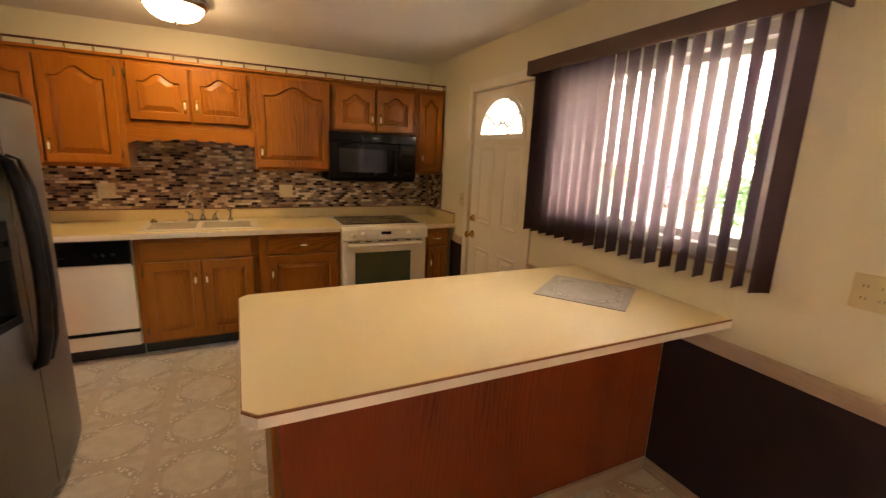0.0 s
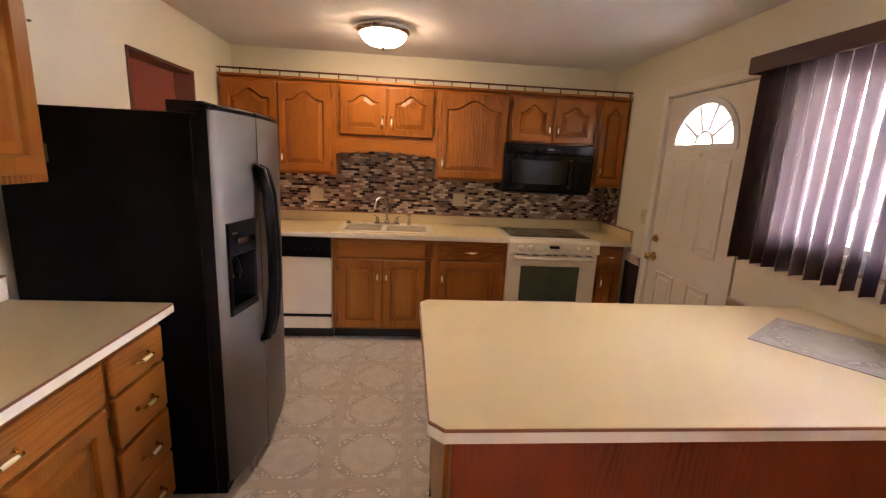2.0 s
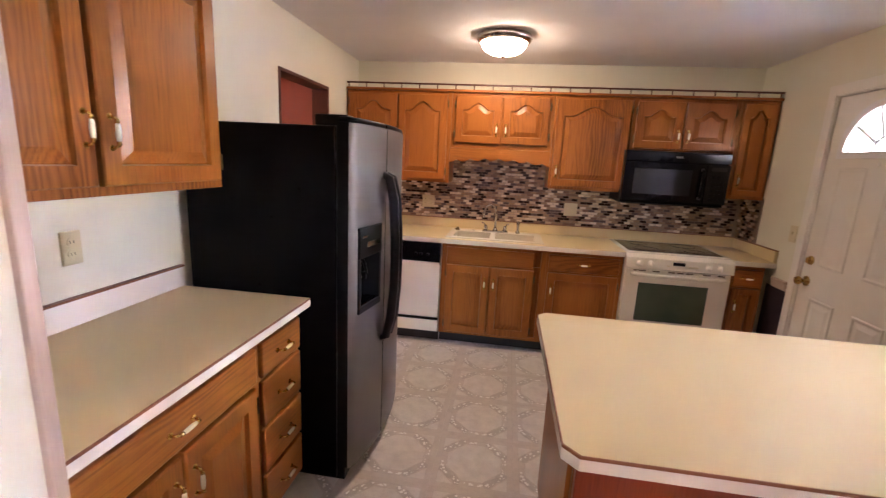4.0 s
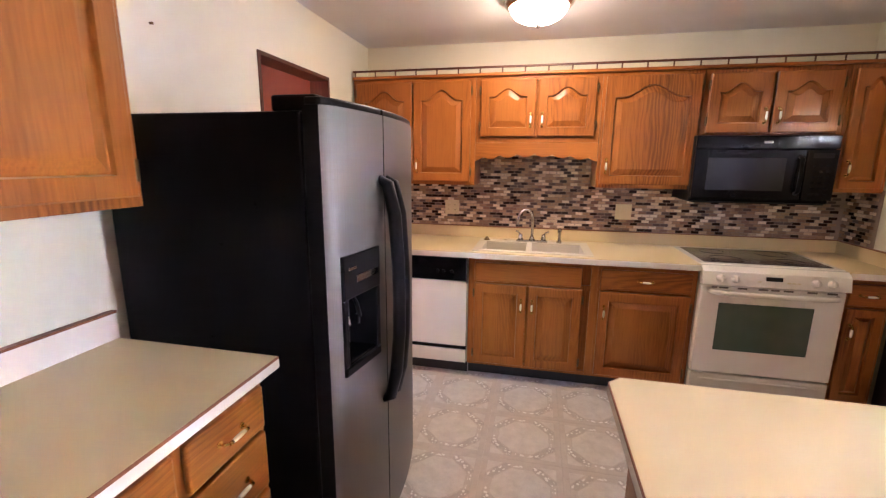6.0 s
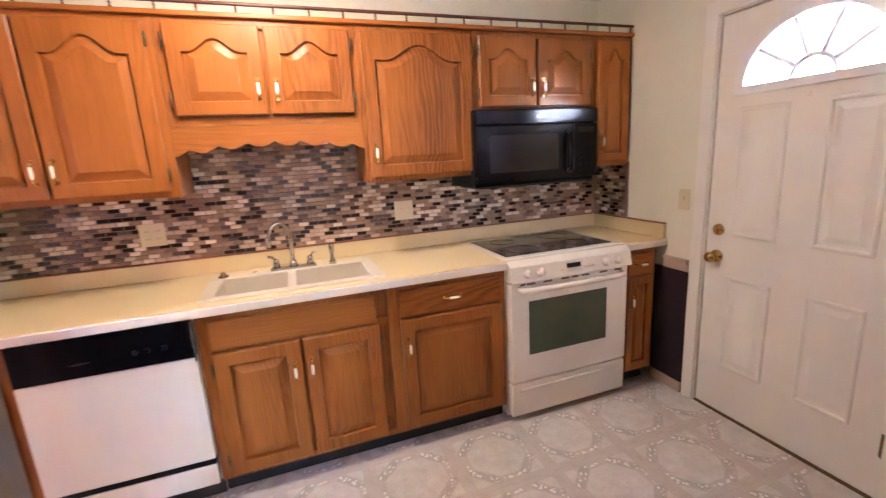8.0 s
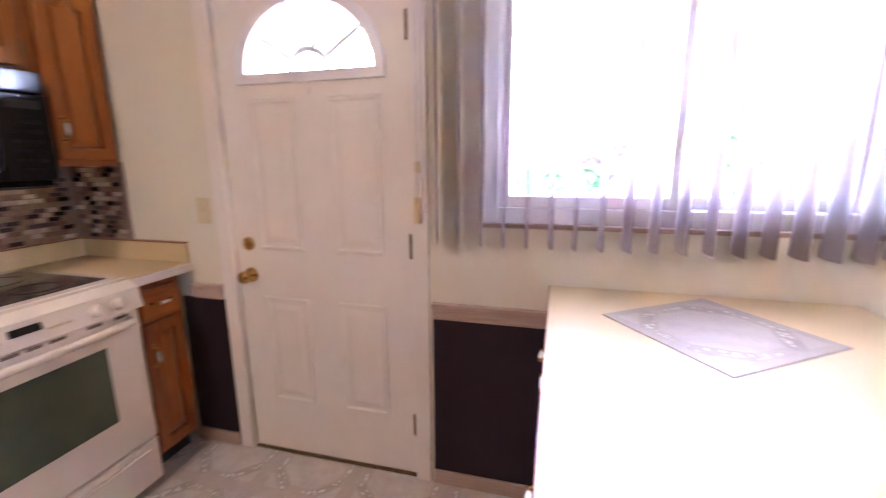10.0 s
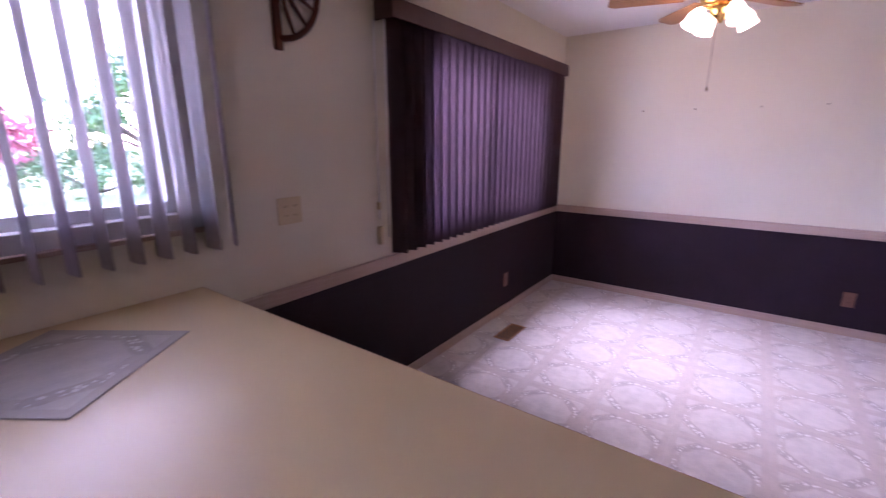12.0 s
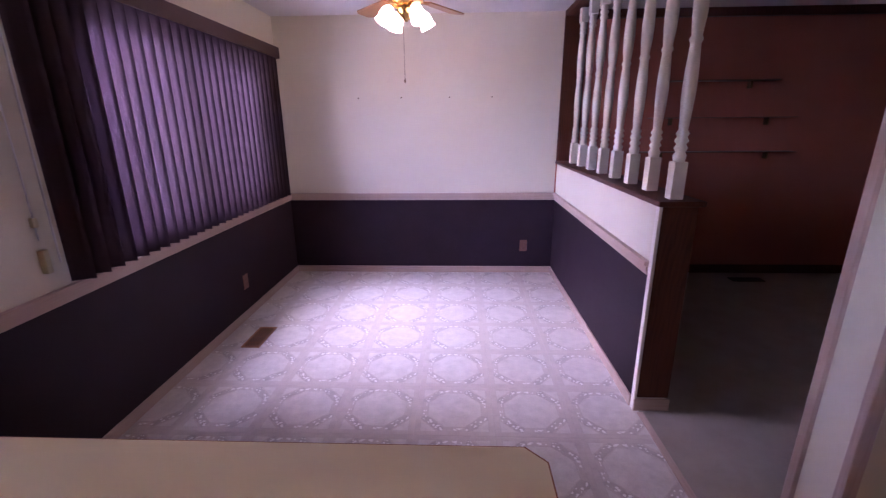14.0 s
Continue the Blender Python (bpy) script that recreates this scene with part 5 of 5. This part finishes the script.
vt = thing("floor_register", pose(-1.83, -1.70, 0.004), "dark floor register in the carpet", "register")
part("frame", box(B(), -0.15, -0.05, 0.0, 0.15, 0.05, 0.008, 0.003), M_TOE, vt)

# shelves on the red wall
for z, x0, x1 in ((1.80, -1.85, -0.95), (1.49, -2.05, -0.80), (1.19, -2.10, -0.75)):
    sh = thing("wall_shelf", pose(x0, YD, z), "thin dark shelf on the red wall", "shelf", "shelves on the red wall")
    part("board", box(B(), 0, 0, 0, x1 - x0, 0.13, 0.008, 0.002), M_BROWNPL, sh)
    for x in (0.2, x1 - x0 - 0.2):
        part("bracket", prism(B(), [(x - 0.008, -0.06), (x + 0.008, -0.06), (x + 0.008, 0), (x - 0.008, 0)], 0.0, 0.05), M_HINGE, sh)

# balusters
prof = [(0.024, 0.17), (0.029, 0.185), (0.020, 0.20), (0.030, 0.215), (0.020, 0.23), (0.031, 0.245), (0.021, 0.262), (0.029, 0.275), (0.019, 0.29), (0.021, 0.31), (0.027, 0.40), (0.029, 0.46), (0.027, 0.53),
        (0.021, 0.62), (0.028, 0.635), (0.021, 0.65), (0.028, 0.71), (0.031, 0.78), (0.027, 0.87), (0.020, 0.96), (0.029, 0.975), (0.020, 0.99), (0.029, 1.005), (0.022, 1.02), (0.028, 1.035), (0.024, 1.05)]
zt = ZC - 0.04 - HZ - 0.026
prof = [(r, z * (zt - 0.10) / 1.05 if z > 0.17 else z) for r, z in prof]
bal_bm = lathe(B(), prof, 18)
box(bal_bm, -0.030, -0.030, 0.0, 0.030, 0.030, 0.172, 0.003)
box(bal_bm, -0.030, -0.030, zt - 0.105, 0.030, 0.030, zt, 0.003)
bal = tagged(new("baluster", finish("baluster", bal_bm, M_BALUSTER)), "cream painted turned baluster on the half wall", "baluster", "balusters on the half wall")
bal.matrix_basis = pose(-0.095, 0.205, HZ + 0.026)
for i in range(1, 8):
    copy_thing(bal, pose(-0.095, 0.205 - 0.265 * i, HZ + 0.026))

# ---- kitchen ceiling light ----
kl = thing("ceiling_light", pose(0.495, 3.930, ZC), "lit flush ceiling light with a nickel ring", "ceiling light")
part("ring", lathe(B(), [(0.150, 0.0), (0.185, -0.004), (0.192, -0.022), (0.182, -0.040), (0.165, -0.052), (0.158, -0.050), (0.150, -0.02)], 40), M_CHROME, kl, "brushed nickel ring")
part("shade", lathe(B(), [(0.157, -0.045), (0.150, -0.070), (0.130, -0.095), (0.095, -0.115), (0.05, -0.126), (0.012, -0.129)], 40), M_BOWL, kl, "glowing frosted glass bowl")
part("finial", lathe(B(), [(0.012, -0.129), (0.016, -0.134), (0.009, -0.140), (0.011, -0.147), (0.003, -0.153)], 14), M_CHROME, kl, "nickel finial")

# ---- dining ceiling fan ----
FX, FY = 1.275, -0.95
cf = thing("ceiling_fan", pose(FX, FY, ZC), "brass ceiling fan with lit tulip lamps", "ceiling fan")
part("canopy", lathe(B(), [(0.075, 0.0), (0.075, -0.02), (0.05, -0.045), (0.02, -0.055)], 24), M_BRASS, cf)
part("motor_housing", lathe(B(), [(0.03, -0.05), (0.10, -0.065), (0.125, -0.09), (0.125, -0.125), (0.10, -0.155), (0.05, -0.17)], 28), M_BRASS, cf)
part("light_fitter", lathe(B(), [(0.05, -0.15), (0.062, -0.165), (0.062, -0.200), (0.045, -0.225), (0.022, -0.245), (0.008, -0.262)], 24), M_BRASS, cf)
for k in range(5):
    a = 20 + 72 * k
    b = B()
    prism(b, [(0.20, -0.055), (0.60, -0.070), (0.64, -0.045), (0.64, 0.045), (0.60, 0.070), (0.20, 0.055)], -0.004, 0.004)
    bmesh.ops.transform(b, matrix=pose(0, 0, 0, 90 + 10, 0, 0), verts=b.verts)
    bl_ = part("blade", b, M_BLADE, cf, "", pose(0, 0, -0.105, 0, 0, a))
    part("blade_iron", box(B(), 0.10, -0.018, -0.008, 0.25, 0.018, -0.002, 0.002), M_BRASS, bl_, "brass blade arm")
for k in range(4):
    a = radians(35 + 90 * k)
    d = Vector((math.cos(a), math.sin(a), 0))
    arm = part("lamp_arm", tube(B(), [Vector((0, 0, -0.180)) + d * 0.055, Vector((0, 0, -0.175)) + d * 0.09, Vector((0, 0, -0.190)) + d * 0.115], 0.011, 10), M_BRASS, cf)
    tul = [(0.020, 0.0), (0.030, -0.012), (0.043, -0.035), (0.049, -0.065), (0.046, -0.090), (0.055, -0.115), (0.045, -0.112), (0.01, -0.100)]
    m = Matrix.Translation(Vector((0, 0, -0.185)) + d * 0.115) @ Matrix.Rotation(radians(32), 4, Vector((d.y, -d.x, 0)))
    part("tulip_shade", lathe(B(), tul, 20), M_TULIP, cf, "glowing tulip glass shade", m)
part("pull_chain", ball(tube(B(), [(0.02, 0.0, -0.22), (0.02, 0.0, -0.62)], 0.0016, 6), (0.02, 0.0, -0.635), 0.009, (0.7, 0.7, 1.7), 10), M_HINGE, cf, "thin chain with a dark pull")


# ---- outside ----
b = B()
box(b, -120, -90, -0.6, 120, 90, -0.25)
solid("ground", b, M_GRASS, "green lawn outside the windows", "lawn")
b = B()
box(b, XR + 0.16, -0.4, -0.25, 15.5, 6.8, -0.14, 0.01)
solid("pavement", b, M_CONCRETE, "pale concrete slab under the carport", "pavement")
b = B()
box(b, -5, -2.3, ZC + 0.12, XR + 0.16, 5.2, ZC + 0.30)
solid("roof_slab", b, M_ROOF, "roof over the house", "roof")

# carport roof on posts over the side door
CX1 = 5.2
b = B()
box(b, XR + 0.16, 0.36, 2.47, CX1, 6.2, 2.55)
box(b, CX1, 0.34, 2.43, CX1 + 0.03, 6.22, 2.60)
box(b, XR + 0.16, 0.34, 2.43, CX1, 0.36, 2.60)
for k in range(1, 3):
    box(b, XR + 0.16 + k, 0.37, 2.43, XR + 0.20 + k, 6.19, 2.47)
solid("carport_roof", b, M_TRIM, "white painted carport roof over the door", "roof")
for y in (0.52, 6.05):
    pt = thing("carport_post", pose(CX1 - 0.2, y, -0.14), "white painted square carport post", "post", "carport posts")
    part("shaft", box(B(), -0.08, -0.08, 0.0, 0.08, 0.08, 2.61, 0.006), M_TRIM, pt)
    part("base_block", box(B(), -0.11, -0.11, 0.0, 0.11, 0.11, 0.16, 0.008), M_TRIM, pt)


def leaves(bm, centre, radius, n, size, rnd, squash=0.8):
    for _ in range(n):
        d = Vector((rnd.gauss(0, 1), rnd.gauss(0, 1), rnd.gauss(0, 1))).normalized()
        r = radius * (0.55 + 0.5 * rnd.random())
        p = Vector(centre) + Vector((d.x * r, d.y * r, d.z * r * squash))
        s = size * (0.6 + 0.8 * rnd.random())
        u = Vector((rnd.gauss(0, 1), rnd.gauss(0, 1), rnd.gauss(0, 1))).normalized()
        w = u.cross(d + Vector((0.1, 0.2, 0.3))).normalized()
        bm.faces.new([bm.verts.new(p + q) for q in (-u * s, w * s * 0.5, u * s, -w * s * 0.5)])


def plant(name, x, y, h, spread, material, label, clumps, seed, trunk=True):
    rnd = random.Random(seed)
    t = thing(name, pose(x, y, -0.25), label, "tree" if trunk else "bush", "garden plants")
    b = B()
    crown = B()
    base = 0.35 * h if trunk else 0.1
    if trunk:
        tube(b, [(0, 0, 0), (0.03 * h, 0.02 * h, 0.3 * h), (-0.01 * h, 0.03 * h, 0.62 * h)], [0.03 * h, 0.022 * h, 0.008 * h], 8)
    for k in range(clumps):
        a, r = rnd.uniform(0, 6.28), spread * math.sqrt(rnd.random())
        c = (r * math.cos(a), r * math.sin(a), base + (h - base) * (0.15 + 0.75 * rnd.random() * (1 - 0.5 * r / spread)))
        leaves(crown, c, spread * rnd.uniform(0.22, 0.42), 150, 0.085 if h < 3 else 0.11, rnd)
        tube(b, [(0, 0, base * 0.7), (c[0] * 0.5, c[1] * 0.5, (base + c[2]) * 0.45), c], [0.014 * h, 0.009 * h, 0.003 * h], 5)
    part("trunk" if trunk else "stems", b, M_BARK, t)
    part("crown", crown, material, t)
    return t


plant("bush", 17.0, 5.6, 2.6, 1.9, M_LEAF, "rounded green garden shrub", 20, 1, False)
plant("bush", 16.2, 3.2, 2.5, 1.7, M_LEAF, "dense green garden shrub", 20, 2, False)
plant("ornamental_tree", 18.0, 0.7, 3.2, 1.7, M_PINK, "pink leaved ornamental tree", 22, 3)
plant("bush", 19.5, 1.9, 2.2, 1.6, M_LEAF, "wide green garden shrub", 16, 4, False)
plant("tree", 17.5, -4.2, 5.0, 2.4, M_LEAF, "leafy green garden tree", 30, 5)
plant("tree", 26.0, 14.0, 6.0, 3.2, M_LEAF, "leafy green garden tree", 28, 6)
plant("tree", 20.0, -9.5, 5.5, 3.0, M_LEAF, "leafy green garden tree", 28, 7)
plant("bush", 16.5, 9.0, 2.4, 1.7, M_LEAF, "tall green garden shrub", 20, 10, False)
plant("bush", 18.5, -2.6, 2.4, 1.9, M_LEAF, "tall green garden shrub", 20, 11, False)
plant("bush", 16.5, 12.4, 2.2, 1.7, M_PINK, "pink flowering garden shrub", 18, 12, False)
plant("bush", 19.5, 16.5, 2.6, 2.0, M_LEAF, "dense green garden shrub", 18, 8, False)
plant("bush", 17.5, -6.0, 2.2, 1.6, M_LEAF, "dense green garden shrub", 16, 9, False)
fp = thing("flower_pot", pose(14.6, 2.86, -0.14), "grey flower pot standing on the concrete", "flower pot")
part("body", lathe(B(), [(0.20, 0.0), (0.22, 0.02), (0.31, 0.42), (0.29, 0.42), (0.24, 0.36)], 24), M_ROOF, fp)
part("rim", lathe(B(), [(0.31, 0.40), (0.345, 0.41), (0.345, 0.48), (0.31, 0.485), (0.29, 0.44)], 24), M_ROOF, fp)

# loose floor tile lying on the peninsula, and the floor itself
TS = 0.403
tile_bm = B()
box(tile_bm, -TS / 2 + 0.0004, -TS / 2 + 0.0004, 0.0, TS / 2 - 0.0004, TS / 2 - 0.0004, 0.012)
TILE = finish("tile", tile_bm, M_VINYL)
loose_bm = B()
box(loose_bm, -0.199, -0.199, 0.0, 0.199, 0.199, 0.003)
lt = tagged(new("loose_vinyl_tile", finish("loose_vinyl_tile", loose_bm, M_DARKVINYL)), "loose printed vinyl floor tile on the peninsula", "vinyl tile")
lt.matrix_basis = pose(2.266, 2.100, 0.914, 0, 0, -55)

# ---- mosaic backsplash ----
ms = thing("mosaic_backsplash", pose(0, YB, 0), "brown and beige glass mosaic backsplash", "backsplash", "", "structure")
part("grout", box(B(), XL, -0.008, 1.006, XR, -0.0005, 1.66), M_GROUT, ms)
part("grout", box(B(), XR - 0.008, -0.325, 1.006, XR - 0.0005, -0.009, 1.36), M_GROUT, ms)
TW, TH, J = 0.050, 0.019, 0.003


def tile_shape(w):
    bm = B()
    x, z, d, e = w / 2, TH / 2, 0.0035, 0.0012
    lo = [bm.verts.new(p) for p in ((-x, 0, -z), (x, 0, -z), (x, 0, z), (-x, 0, z))]
    hi = [bm.verts.new(p) for p in ((-x + e, -d, -z + e), (x - e, -d, -z + e), (x - e, -d, z - e), (-x + e, -d, z - e))]
    bm.faces.new(hi)
    for i in range(4):
        bm.faces.new((lo[i], lo[(i + 1) % 4], hi[(i + 1) % 4], hi[i]))
    return finish("tile", bm, M_MOSAIC)


MT = tile_shape(TW)
spots, rest = [], []
rows = int((1.36 - 1.008) / (TH + J))
for r in range(rows + 10):
    z = 1.008 + TH / 2 + r * (TH + J)
    off = 0.5 * (r % 2) * (TW + J)
    x = XL + 0.03 + off
    while x < XR - 0.04:
        if z < 1.36 or (0.09 < x < 0.92 and z < 1.60):
            (spots if 0.02 < x < 0.96 and 1.05 < z < 1.52 else rest).append((x, z))
        x += TW + J
for x, z in spots[300:]:
    rest.append((x, z))
for x, z in spots[:300]:
    part("tile", MT, None, ms, "", pose(x, -0.008, z))
vs, fs = [], []


def add_tile(o, u, n_):
    """One bevelled tile at o, along u, standing out along n_."""
    k = len(vs)
    w = Vector((0, 0, 1))
    for e, d in ((0.0, 0.0), (0.0012, 0.0035)):
        for sx, sz in ((-1, -1), (1, -1), (1, 1), (-1, 1)):
            vs.append(tuple(o + u * sx * (TW / 2 - e) + w * sz * (TH / 2 - e) + n_ * d))
    fs.append((k + 4, k + 5, k + 6, k + 7))
    for i in range(4):
        fs.append((k + i, k + (i + 1) % 4, k + 4 + (i + 1) % 4, k + 4 + i))


for x, z in rest:
    add_tile(Vector((x, -0.008, z)), Vector((1, 0, 0)), Vector((0, -1, 0)))
for r in range(rows):
    z = 1.008 + TH / 2 + r * (TH + J)
    y = -0.035 - 0.5 * (r % 2) * (TW + J)
    while y > -0.30:
        add_tile(Vector((XR - 0.008, y, z)), Vector((0, -1, 0)), Vector((-1, 0, 0)))
        y -= TW + J
me = bpy.data.meshes.new("tiles")
me.from_pydata(vs, [], fs)
me.materials.append(M_MOSAIC)
tl = part("tiles", me, None, ms, "small glass and stone mosaic tiles")
tl["kind"] = "stuff"

# ---- vinyl floor tiles ----
floor_ob = bpy.data.objects["floor"]
TX, TY = 0.532, 0.698
for i in range(-4, 8):
    for j in range(-8, 13):
        x, y = TX + TS * i, TY + TS * j
        if x > XR + 0.2 or y > YB + 0.2 or y < YD - 0.2 or x < XL - 0.21 or (x < -0.25 and y < 1.2):
            continue
        part("tile", TILE, None, floor_ob, "", pose(x, y, -0.012))
